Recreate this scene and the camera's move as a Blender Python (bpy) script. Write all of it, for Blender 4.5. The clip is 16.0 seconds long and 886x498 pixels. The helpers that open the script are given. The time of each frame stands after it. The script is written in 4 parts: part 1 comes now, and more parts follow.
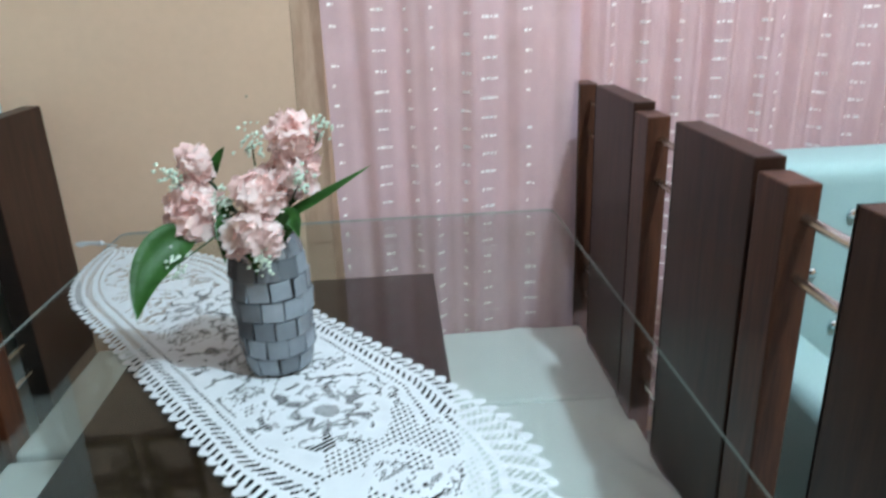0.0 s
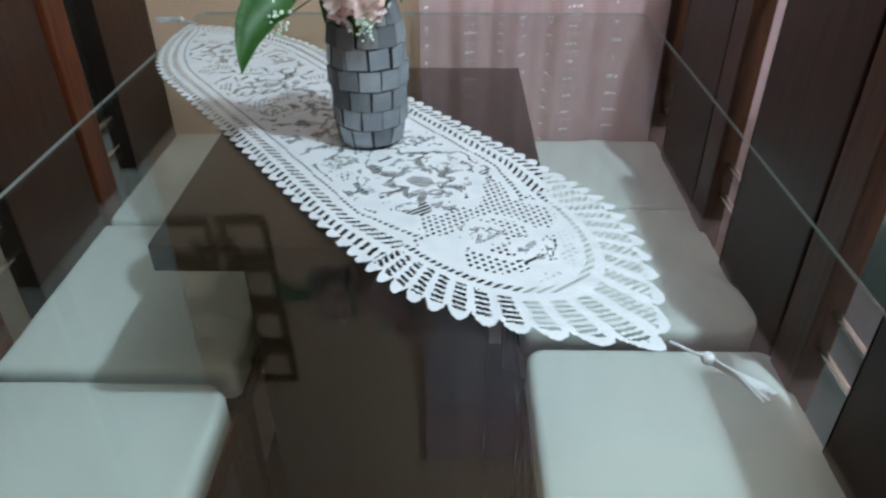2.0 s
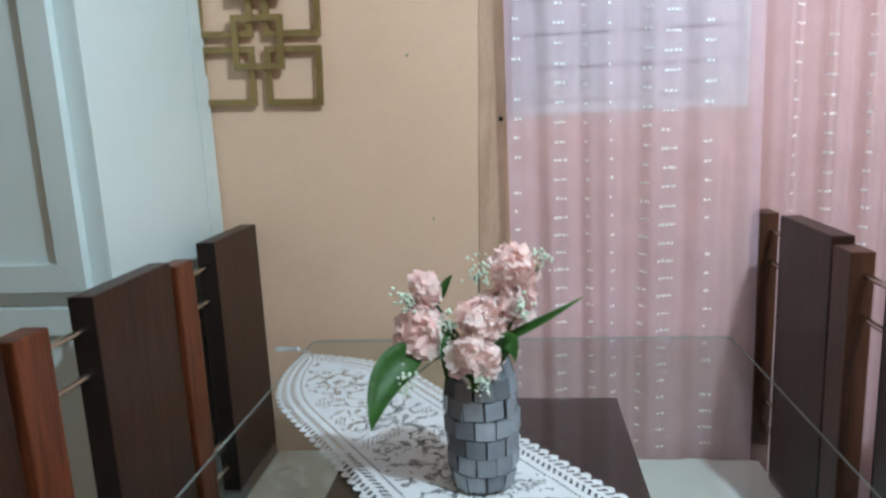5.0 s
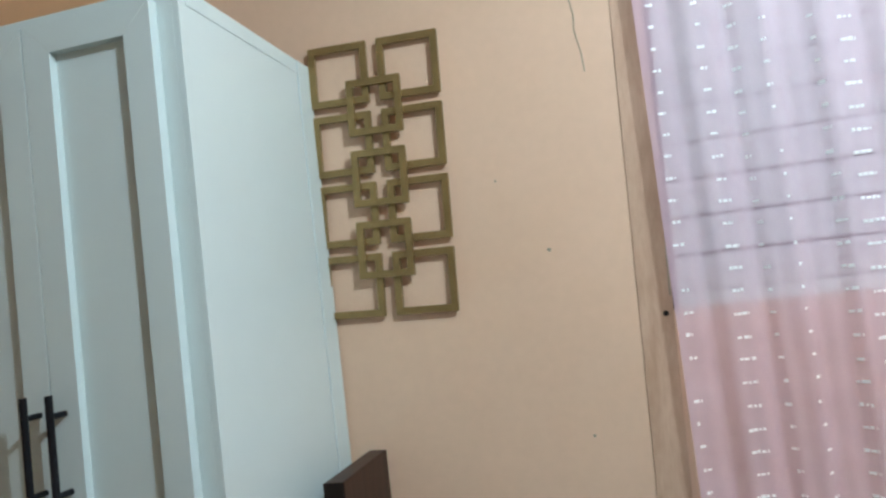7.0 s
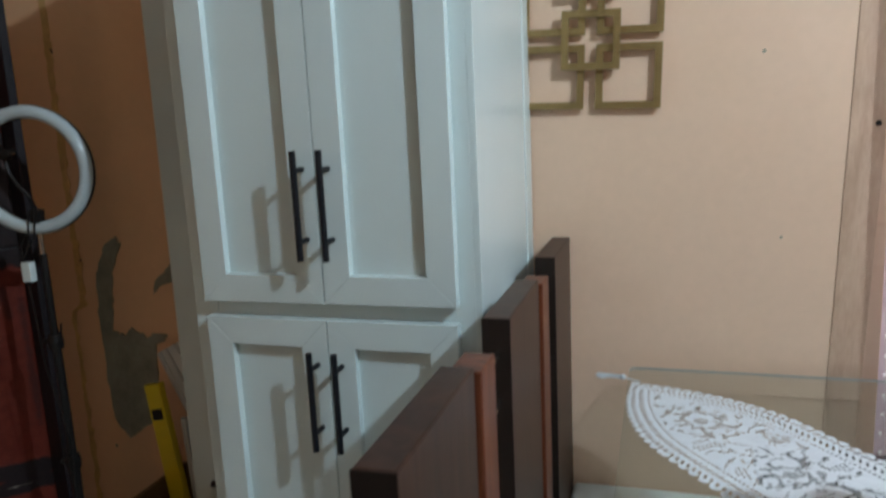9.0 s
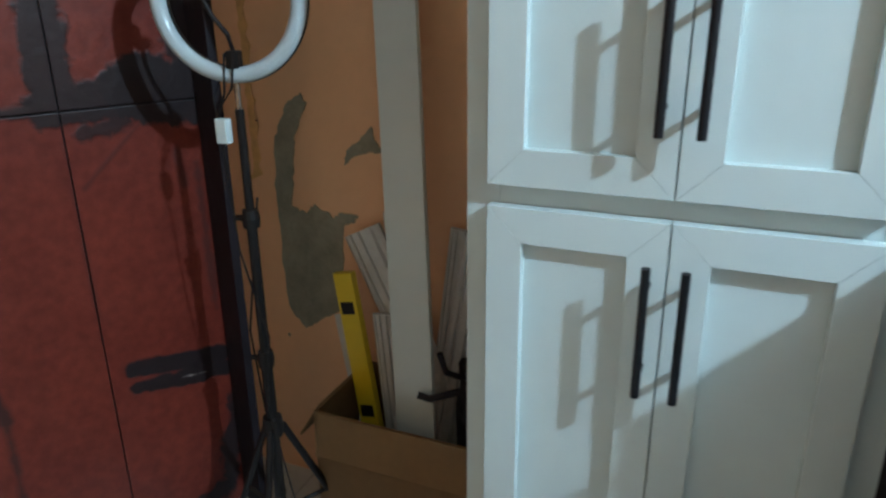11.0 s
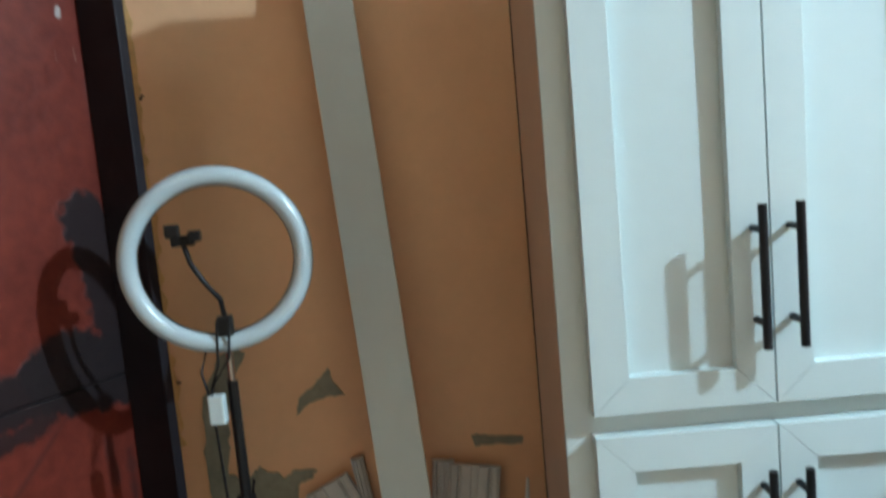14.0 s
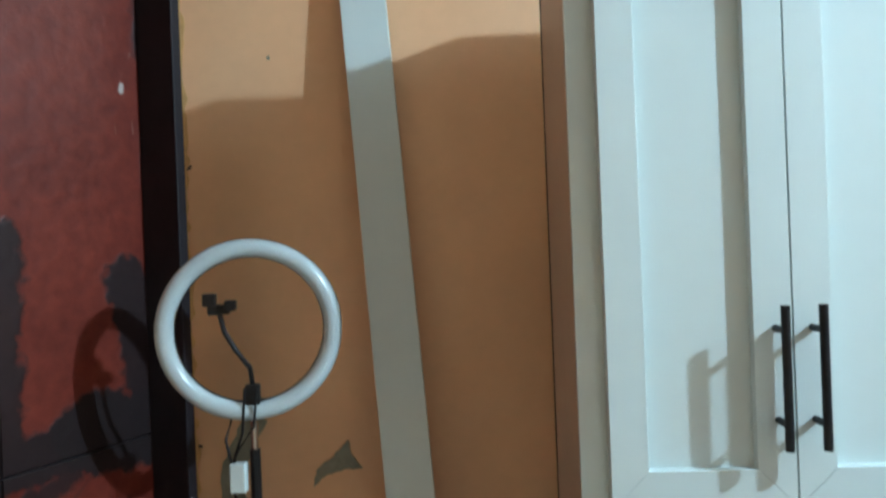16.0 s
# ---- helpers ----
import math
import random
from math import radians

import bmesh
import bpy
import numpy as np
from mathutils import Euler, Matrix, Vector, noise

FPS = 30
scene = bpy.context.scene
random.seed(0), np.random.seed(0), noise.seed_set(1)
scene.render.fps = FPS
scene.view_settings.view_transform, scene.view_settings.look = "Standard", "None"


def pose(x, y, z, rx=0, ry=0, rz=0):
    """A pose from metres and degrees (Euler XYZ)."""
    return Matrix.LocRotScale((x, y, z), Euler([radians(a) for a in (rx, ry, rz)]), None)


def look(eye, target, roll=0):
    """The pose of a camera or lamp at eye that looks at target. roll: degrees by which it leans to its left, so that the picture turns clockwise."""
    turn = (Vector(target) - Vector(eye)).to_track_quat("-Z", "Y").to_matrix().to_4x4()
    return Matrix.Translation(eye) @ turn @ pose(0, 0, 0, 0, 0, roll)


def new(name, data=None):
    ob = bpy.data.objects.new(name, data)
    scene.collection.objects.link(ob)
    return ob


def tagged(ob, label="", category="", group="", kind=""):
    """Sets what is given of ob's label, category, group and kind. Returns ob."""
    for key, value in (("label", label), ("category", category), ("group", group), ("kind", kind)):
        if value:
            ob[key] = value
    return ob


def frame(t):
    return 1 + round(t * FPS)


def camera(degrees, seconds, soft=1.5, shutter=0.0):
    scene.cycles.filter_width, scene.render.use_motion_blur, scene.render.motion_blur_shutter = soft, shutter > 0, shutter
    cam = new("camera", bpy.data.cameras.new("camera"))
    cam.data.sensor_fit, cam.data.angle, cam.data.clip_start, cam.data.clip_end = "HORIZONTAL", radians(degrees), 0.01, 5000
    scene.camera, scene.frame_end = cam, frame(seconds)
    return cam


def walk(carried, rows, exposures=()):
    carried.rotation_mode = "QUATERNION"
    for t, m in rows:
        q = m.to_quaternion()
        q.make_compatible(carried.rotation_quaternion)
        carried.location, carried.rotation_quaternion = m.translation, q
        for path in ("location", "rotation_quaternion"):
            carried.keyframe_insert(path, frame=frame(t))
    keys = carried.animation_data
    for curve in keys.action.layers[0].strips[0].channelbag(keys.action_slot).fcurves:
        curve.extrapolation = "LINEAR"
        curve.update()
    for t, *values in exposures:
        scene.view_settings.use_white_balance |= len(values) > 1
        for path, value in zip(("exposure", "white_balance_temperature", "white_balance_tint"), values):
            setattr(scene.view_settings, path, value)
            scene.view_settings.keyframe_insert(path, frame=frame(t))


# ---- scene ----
cam = camera(64.4, 16.0, soft=2.4, shutter=0.4)

EXPOSURES = [(0, 0.49, 6640, 4), (1, 0.28, 6750, 6), (2, 0.28, 6850, 7), (3, 0.31, 7120, 12), (5.5, 0.34, 6800, 7), (6.5, 0.29, 6950, 8), (8, 0.31, 7050, 9), (9, 0.30, 6850, 10), (9.5, 0.25, 6750, 9), (10.0, 1.06, 6550, 9), (12.5, 1.26, 5800, -4), (13.3, 1.38, 6050, -3), (14, 1.50, 6200, 2), (16, 1.44, 6150, 1)]
PATH = [
    (0, (0.772, 0.674, 1.263), (0.886, 2.546, 0.568), -2.2),
    (0.5, (0.747, 0.652, 1.243), (0.784, 2.472, 0.415), -4.3),
    (1, (0.74, 0.651, 1.227), (0.827, 2.418, 0.293), -2.9),
    (1.5, (0.728, 0.646, 1.203), (0.783, 2.326, 0.119), -0.9),
    (2, (0.705, 0.643, 1.2), (0.679, 2.305, 0.088), -0.1),
    (2.5, (0.696, 0.639, 1.211), (0.627, 2.333, 0.15), -0.4),
    (3, (0.696, 0.637, 1.231), (0.636, 2.403, 0.294), -1.4),
    (5.5, (0.626, 0.622, 1.328), (0.355, 2.583, 1.043), -2.4),
    (6, (0.585, 0.654, 1.354), (0.267, 2.619, 1.162), -2.4),
    (6.5, (0.526, 0.736, 1.387), (0.156, 2.701, 1.36), -4.5),
    (7, (0.529, 0.831, 1.381), (0.057, 2.771, 1.498), -6.7),
    (7.5, (0.493, 0.853, 1.383), (-0.136, 2.75, 1.448), -6.4),
    (8, (0.389, 0.808, 1.378), (-0.349, 2.666, 1.422), -4.7),
    (8.5, (0.281, 0.725, 1.362), (-0.373, 2.614, 1.275), -3.9),
    (9, (0.189, 0.683, 1.322), (-0.397, 2.563, 0.973), -2.7),
    (9.5, (0.125, 0.662, 1.3), (-0.52, 2.495, 0.828), -0.5),
    (10, (0.011, 0.690, 1.275), (-0.885, 2.389, 0.719), -1.5),
    (10.2, (-0.047, 0.747, 1.266), (-0.927, 2.436, 0.656), -0.8),
    (12.3, (-0.637, 0.964, 1.248), (-0.979, 2.794, 0.516), -0.1),
    (12.5, (-0.654, 0.98, 1.238), (-0.883, 2.816, 0.478), 1.2),
    (13, (-0.716, 0.942, 1.265), (-0.706, 2.829, 0.601), -1.5),
    (13.3, (-0.766, 0.896, 1.27), (-0.705, 2.818, 0.721), -1.8),
    (13.5, (-0.787, 0.881, 1.296), (-0.736, 2.811, 0.775), -3.5),
    (14, (-0.81, 0.856, 1.359), (-0.831, 2.846, 1.156), -5.1),
    (14.5, (-0.824, 0.848, 1.398), (-0.872, 2.847, 1.337), -4.9),
    (15, (-0.819, 0.833, 1.411), (-0.841, 2.832, 1.444), -4.1),
    (15.5, (-0.815, 0.818, 1.402), (-0.888, 2.812, 1.533), -2.7),
    (16, (-0.814, 0.825, 1.382), (-0.892, 2.823, 1.377), -2.2),
]
walk(cam, [(t, look(eye, target, roll)) for t, eye, target, roll in PATH], EXPOSURES)

# ---- light ----
LAMP = (1.52, 0.86, 2.63)
world = bpy.data.worlds.new("night_room")
world.use_nodes = True
world.node_tree.nodes["Background"].inputs[0].default_value = (0.55, 0.62, 0.75, 1)
world.node_tree.nodes["Background"].inputs[1].default_value = 0.02
scene.world = world
scene.view_settings.exposure = 0.0
bulb_light = new("bulb_light", bpy.data.lights.new("bulb_light", "POINT"))
bulb_light.data.energy, bulb_light.data.color, bulb_light.data.shadow_soft_size = 96, (0.735, 0.97, 1.19), 0.035
bulb_light.location = LAMP


# ---- materials ----
def mat(name, color, rough=0.5, metal=0.0, var=0.12, scale=6.0, fine=60.0, bump=0.0, spec=0.5, rand=0.0, coat=0.0, dirt=None, dirt_amt=0.0):
    """A painted or natural surface: two scales of colour variation, fine relief, optional stains."""
    m = bpy.data.materials.new(name)
    m.use_nodes = True
    t = m.node_tree
    n, l = t.nodes, t.links
    b = n["Principled BSDF"]
    b.inputs["Roughness"].default_value, b.inputs["Metallic"].default_value = rough, metal
    b.inputs["Specular IOR Level"].default_value = spec
    b.inputs["Coat Weight"].default_value = coat
    co = n.new("ShaderNodeTexCoord")
    big = n.new("ShaderNodeTexNoise")
    big.inputs["Scale"].default_value, big.inputs["Detail"].default_value = scale, 5
    sm = n.new("ShaderNodeTexNoise")
    sm.inputs["Scale"].default_value, sm.inputs["Detail"].default_value = fine, 3
    l.new(co.outputs["Object"], big.inputs["Vector"])
    l.new(co.outputs["Object"], sm.inputs["Vector"])
    add = n.new("ShaderNodeMath")
    add.operation = "MULTIPLY_ADD"
    add.inputs[1].default_value, add.inputs[2].default_value = 0.35, 0.0
    l.new(sm.outputs["Fac"], add.inputs[0])
    l.new(big.outputs["Fac"], add.inputs[2])
    ramp = n.new("ShaderNodeMapRange")
    ramp.inputs[1].default_value, ramp.inputs[2].default_value = 0.4, 0.95
    ramp.inputs[3].default_value, ramp.inputs[4].default_value = 1 - var, 1 + var
    l.new(add.outputs[0], ramp.inputs[0])
    hsv = n.new("ShaderNodeHueSaturation")
    hsv.inputs["Color"].default_value = (*color, 1)
    l.new(ramp.outputs[0], hsv.inputs["Value"])
    out = hsv.outputs[0]
    if rand:
        oi = n.new("ShaderNodeObjectInfo")
        mr = n.new("ShaderNodeMapRange")
        mr.inputs[3].default_value, mr.inputs[4].default_value = 1 - rand, 1 + rand
        l.new(oi.outputs["Random"], mr.inputs[0])
        h2 = n.new("ShaderNodeHueSaturation")
        l.new(out, h2.inputs["Color"])
        l.new(mr.outputs[0], h2.inputs["Value"])
        out = h2.outputs[0]
    if dirt:
        dn = n.new("ShaderNodeTexNoise")
        dn.inputs["Scale"].default_value, dn.inputs["Detail"].default_value = 2.3, 8
        l.new(co.outputs["Object"], dn.inputs["Vector"])
        dr = n.new("ShaderNodeMapRange")
        dr.inputs[1].default_value, dr.inputs[2].default_value = 0.52, 0.75
        dr.inputs[4].default_value = dirt_amt
        l.new(dn.outputs["Fac"], dr.inputs[0])
        mx = n.new("ShaderNodeMix")
        mx.data_type = "RGBA"
        l.new(dr.outputs[0], mx.inputs["Factor"])
        l.new(out, mx.inputs["A"])
        mx.inputs["B"].default_value = (*dirt, 1)
        out = mx.outputs["Result"]
    l.new(out, b.inputs["Base Color"])
    rr = n.new("ShaderNodeMapRange")
    rr.inputs[3].default_value, rr.inputs[4].default_value = rough * 0.85, min(1, rough * 1.15)
    l.new(big.outputs["Fac"], rr.inputs[0])
    l.new(rr.outputs[0], b.inputs["Roughness"])
    if bump:
        bp = n.new("ShaderNodeBump")
        bp.inputs["Strength"].default_value, bp.inputs["Distance"].default_value = bump, 0.004
        l.new(add.outputs[0], bp.inputs["Height"])
        l.new(bp.outputs[0], b.inputs["Normal"])
    return m


def wood(name, dark, light, rough=0.35, stretch=(12, 12, 1.2), wave=3.0, coat=0.0, spec=0.5):
    """Wood with a grain that runs along the object's z axis."""
    m = bpy.data.materials.new(name)
    m.use_nodes = True
    t = m.node_tree
    n, l = t.nodes, t.links
    b = n["Principled BSDF"]
    b.inputs["Roughness"].default_value = rough
    b.inputs["Coat Weight"].default_value = coat
    b.inputs["Specular IOR Level"].default_value = spec
    co = n.new("ShaderNodeTexCoord")
    mp = n.new("ShaderNodeMapping")
    mp.inputs["Scale"].default_value = stretch
    l.new(co.outputs["Object"], mp.inputs["Vector"])
    no = n.new("ShaderNodeTexNoise")
    no.inputs["Scale"].default_value, no.inputs["Detail"].default_value, no.inputs["Distortion"].default_value = wave, 7, 1.2
    l.new(mp.outputs[0], no.inputs["Vector"])
    n2 = n.new("ShaderNodeTexNoise")
    n2.inputs["Scale"].default_value, n2.inputs["Detail"].default_value = 22, 4
    l.new(mp.outputs[0], n2.inputs["Vector"])
    ad = n.new("ShaderNodeMath")
    ad.operation = "MULTIPLY_ADD"
    ad.inputs[1].default_value = 0.4
    l.new(n2.outputs["Fac"], ad.inputs[0])
    l.new(no.outputs["Fac"], ad.inputs[2])
    cr = n.new("ShaderNodeValToRGB")
    cr.color_ramp.elements[0].position, cr.color_ramp.elements[1].position = 0.5, 0.95
    cr.color_ramp.elements[0].color, cr.color_ramp.elements[1].color = (*dark, 1), (*light, 1)
    l.new(ad.outputs[0], cr.inputs[0])
    l.new(cr.outputs[0], b.inputs["Base Color"])
    bp = n.new("ShaderNodeBump")
    bp.inputs["Strength"].default_value, bp.inputs["Distance"].default_value = 0.12, 0.002
    l.new(ad.outputs[0], bp.inputs["Height"])
    l.new(bp.outputs[0], b.inputs["Normal"])
    return m


def sheer(name, color, see):
    """Thin woven cloth that lets part of the view and the light through."""
    m = bpy.data.materials.new(name)
    m.use_nodes = True
    n, l = m.node_tree.nodes, m.node_tree.links
    n.remove(n["Principled BSDF"])
    co = n.new("ShaderNodeTexCoord")
    no = n.new("ShaderNodeTexNoise")
    no.inputs["Scale"].default_value, no.inputs["Detail"].default_value = 9, 6
    l.new(co.outputs["Object"], no.inputs["Vector"])
    mr = n.new("ShaderNodeMapRange")
    mr.inputs[3].default_value, mr.inputs[4].default_value = see - 0.1, see + 0.1
    l.new(no.outputs["Fac"], mr.inputs[0])
    d, tr, ts = n.new("ShaderNodeBsdfDiffuse"), n.new("ShaderNodeBsdfTranslucent"), n.new("ShaderNodeBsdfTransparent")
    d.inputs[0].default_value = tr.inputs[0].default_value = (*color, 1)
    a, c = n.new("ShaderNodeMixShader"), n.new("ShaderNodeMixShader")
    a.inputs[0].default_value = 0.3
    l.new(d.outputs[0], a.inputs[1])
    l.new(tr.outputs[0], a.inputs[2])
    l.new(mr.outputs[0], c.inputs[0])
    l.new(a.outputs[0], c.inputs[1])
    l.new(ts.outputs[0], c.inputs[2])
    l.new(c.outputs[0], n["Material Output"].inputs[0])
    return m


def clear_glass(name, tint):
    m = bpy.data.materials.new(name)
    m.use_nodes = True
    n, l = m.node_tree.nodes, m.node_tree.links
    n.remove(n["Principled BSDF"])
    ts, gl, fr, mx = n.new("ShaderNodeBsdfTransparent"), n.new("ShaderNodeBsdfGlossy"), n.new("ShaderNodeLayerWeight"), n.new("ShaderNodeMixShader")
    fr.inputs[0].default_value = 0.5
    p5, ma = n.new("ShaderNodeMath"), n.new("ShaderNodeMath")
    p5.operation, ma.operation = "POWER", "MULTIPLY_ADD"
    p5.inputs[1].default_value, ma.inputs[1].default_value, ma.inputs[2].default_value = 4.5, 0.9, 0.032
    l.new(fr.outputs["Facing"], p5.inputs[0])
    l.new(p5.outputs[0], ma.inputs[0])
    ts.inputs[0].default_value = (*tint, 1)
    gl.inputs["Roughness"].default_value = 0.015
    l.new(ma.outputs[0], mx.inputs[0])
    l.new(ts.outputs[0], mx.inputs[1])
    l.new(gl.outputs[0], mx.inputs[2])
    l.new(mx.outputs[0], n["Material Output"].inputs[0])
    return m


def door_paint():
    """Old red metal paint with dark primer brushed along the seams and edges, and a few pale chips."""
    m = bpy.data.materials.new("patched_red_door_paint")
    m.use_nodes = True
    n, l = m.node_tree.nodes, m.node_tree.links
    b = n["Principled BSDF"]
    co, sep = n.new("ShaderNodeTexCoord"), n.new("ShaderNodeSeparateXYZ")
    wob = n.new("ShaderNodeTexNoise")
    wob.inputs["Scale"].default_value, wob.inputs["Detail"].default_value = 5.5, 6
    l.new(co.outputs["Object"], wob.inputs["Vector"])
    l.new(co.outputs["Object"], sep.inputs[0])
    fine = n.new("ShaderNodeTexNoise")
    fine.inputs["Scale"].default_value, fine.inputs["Detail"].default_value = 42, 7
    l.new(co.outputs["Object"], fine.inputs["Vector"])

    def op(kind, a, c=None, d=None):
        k = n.new("ShaderNodeMath")
        k.operation = kind
        for i, v in enumerate((a, c, d)):
            if v is None:
                continue
            if isinstance(v, (int, float)):
                k.inputs[i].default_value = v
            else:
                l.new(v, k.inputs[i])
        return k.outputs[0]

    # brush marks: (s, z) of both ends along the leaf, half width, how dense the primer lies
    rag = op("MULTIPLY_ADD", op("SUBTRACT", fine.outputs["Fac"], 0.5), 0.05, op("MULTIPLY", op("SUBTRACT", wob.outputs["Fac"], 0.5), 0.09))
    sx = op("MULTIPLY", sep.outputs[0], -1.0)

    def stroke(s0, z0, s1, z1, w, dense, ragged=1.0, soft=0.012):
        vs, vz = s1 - s0, z1 - z0
        q = 1.0 / max(1e-6, vs * vs + vz * vz)
        ps, pz = op("SUBTRACT", sx, s0), op("SUBTRACT", sep.outputs[2], z0)
        k = op("MULTIPLY_ADD", ps, vs * q, op("MULTIPLY", pz, vz * q))
        k = op("MINIMUM", op("MAXIMUM", k, 0.0), 1.0)
        ds, dz = op("MULTIPLY_ADD", k, -vs, ps), op("MULTIPLY_ADD", k, -vz, pz)
        d = op("SQRT", op("ADD", op("MULTIPLY", ds, ds), op("MULTIPLY", dz, dz)))
        f = op("DIVIDE", op("MULTIPLY_ADD", rag, ragged, op("SUBTRACT", w, d)), soft)
        return op("MULTIPLY", op("MINIMUM", op("MAXIMUM", f, 0.0), 1.0), dense)

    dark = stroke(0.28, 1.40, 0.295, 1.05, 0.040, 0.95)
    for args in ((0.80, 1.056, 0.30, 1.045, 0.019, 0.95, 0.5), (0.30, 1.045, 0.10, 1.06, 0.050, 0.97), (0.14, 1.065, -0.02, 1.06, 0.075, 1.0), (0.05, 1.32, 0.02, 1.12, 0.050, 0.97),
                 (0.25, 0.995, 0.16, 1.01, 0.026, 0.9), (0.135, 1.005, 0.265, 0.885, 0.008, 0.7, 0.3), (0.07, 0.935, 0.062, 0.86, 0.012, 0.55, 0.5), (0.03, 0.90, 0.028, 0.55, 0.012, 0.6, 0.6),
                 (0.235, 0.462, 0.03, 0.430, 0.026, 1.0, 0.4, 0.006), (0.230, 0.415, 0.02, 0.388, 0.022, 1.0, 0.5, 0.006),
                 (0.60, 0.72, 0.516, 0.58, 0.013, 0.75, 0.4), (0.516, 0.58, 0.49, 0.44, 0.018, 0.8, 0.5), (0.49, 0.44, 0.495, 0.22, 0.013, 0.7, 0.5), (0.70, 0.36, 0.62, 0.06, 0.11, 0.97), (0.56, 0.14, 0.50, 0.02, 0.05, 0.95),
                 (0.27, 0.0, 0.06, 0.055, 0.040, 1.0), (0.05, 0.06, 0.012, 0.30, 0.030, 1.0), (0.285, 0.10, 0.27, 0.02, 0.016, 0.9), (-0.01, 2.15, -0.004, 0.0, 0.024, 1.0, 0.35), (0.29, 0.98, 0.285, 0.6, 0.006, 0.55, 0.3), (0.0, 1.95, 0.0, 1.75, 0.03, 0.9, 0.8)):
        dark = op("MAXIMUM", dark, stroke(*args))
    chips = stroke(0.052, 1.664, 0.050, 1.674, 0.007, 0.95, 0.12, 0.004)
    for args in ((0.066, 1.585, 0.066, 1.605, 0.001, 0.7, 0.10, 0.005), (0.029, 1.59, 0.031, 1.612, 0.0015, 0.75, 0.10, 0.005), (0.030, 1.735, 0.052, 1.685, 0.002, 0.55, 0.2, 0.012), (0.045, 1.66, 0.062, 1.61, 0.0, 0.4, 0.22, 0.012), (0.02, 1.60, 0.022, 1.70, 0.0, 0.35, 0.2, 0.012), (0.20, 1.50, 0.205, 1.52, 0.0, 0.35, 0.2, 0.012), (0.05, 0.392, 0.13, 0.402, 0.0005, 0.85, 0.22, 0.004), (0.16, 0.425, 0.17, 0.43, 0.0, 0.5, 0.2, 0.004)):
        chips = op("MAXIMUM", chips, stroke(*args))
    cr = n.new("ShaderNodeValToRGB")
    cr.color_ramp.elements[0].position, cr.color_ramp.elements[1].position = 0.37, 0.64
    cr.color_ramp.elements[0].color, cr.color_ramp.elements[1].color = (0.098, 0.0150, 0.0095, 1), (0.160, 0.0275, 0.0165, 1)
    l.new(op("MULTIPLY_ADD", wob.outputs["Fac"], 0.45, op("MULTIPLY", fine.outputs["Fac"], 0.55)), cr.inputs[0])
    m1, m2 = n.new("ShaderNodeMix"), n.new("ShaderNodeMix")
    m1.data_type = m2.data_type = "RGBA"
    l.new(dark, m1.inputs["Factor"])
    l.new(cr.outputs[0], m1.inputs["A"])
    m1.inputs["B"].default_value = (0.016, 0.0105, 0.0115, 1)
    l.new(chips, m2.inputs["Factor"])
    l.new(m1.outputs["Result"], m2.inputs["A"])
    m2.inputs["B"].default_value = (0.42, 0.37, 0.34, 1)
    l.new(m2.outputs["Result"], b.inputs["Base Color"])
    b.inputs["Roughness"].default_value = 0.42
    b.inputs["Specular IOR Level"].default_value = 0.28
    bp = n.new("ShaderNodeBump")
    bp.inputs["Strength"].default_value, bp.inputs["Distance"].default_value = 0.5, 0.003
    l.new(op("ADD", fine.outputs["Fac"], op("MULTIPLY", dark, 0.5)), bp.inputs["Height"])
    l.new(bp.outputs[0], b.inputs["Normal"])
    return m


WALL = mat("peach_orange_wall_paint", (0.81, 0.485, 0.275), 0.55, var=0.07, scale=1.6, fine=45, bump=0.12, dirt=(0.58, 0.34, 0.19), dirt_amt=0.35)
PEACH = mat("pale_peach_wall_paint", (0.70, 0.475, 0.335), 0.55, var=0.07, scale=1.6, fine=45, bump=0.12, dirt=(0.60, 0.39, 0.26), dirt_amt=0.35)
# tone of the unseen walls, darkened to hold down the bounced light
PLAIN = mat("unseen_wall_tone", (0.46, 0.28, 0.16), 0.7, var=0.06, scale=1.2, fine=40, bump=0.1)
CEIL = mat("white_ceiling_paint", (0.62, 0.61, 0.585), 0.8, var=0.04, scale=1.0, fine=30, bump=0.1)
OCHRE = mat("ochre_plaster_edge", (0.62, 0.37, 0.15), 0.85, var=0.3, scale=14, fine=70, bump=0.5)
CEMENT = mat("bare_cement", (0.255, 0.245, 0.185), 0.9, var=0.3, scale=14, fine=120, bump=0.6)
TILE = mat("pale_glazed_floor_tile", (0.55, 0.56, 0.53), 0.18, var=0.12, scale=5, fine=40, rand=0.05)
GROUT = mat("grey_grout", (0.25, 0.24, 0.22), 0.9, var=0.2)
WHITE = mat("white_lacquered_board", (0.605, 0.70, 0.695), 0.24, var=0.02, scale=3, fine=25, bump=0.03)
# cabinet side colour with the orange wall's reflection painted into the tan
TINTEDBOARD = mat("wall_reflection_tan", (0.52, 0.40, 0.31), 0.45, var=0.1, scale=5, fine=90)
BLACK = mat("matt_black_metal", (0.005, 0.006, 0.009), 0.45, var=0.2, spec=0.3)
PLASTIC = mat("black_plastic", (0.008, 0.0075, 0.0075), 0.42, var=0.2, spec=0.3)
CHROME = mat("brushed_steel", (0.62, 0.58, 0.52), 0.25, metal=1.0, var=0.1, scale=20)
PANEL = wood("espresso_stained_wood", (0.021, 0.0078, 0.0047), (0.050, 0.0195, 0.0110), 0.40, coat=0.03, spec=0.25)
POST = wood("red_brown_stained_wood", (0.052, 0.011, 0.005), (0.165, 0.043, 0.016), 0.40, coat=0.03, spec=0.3)
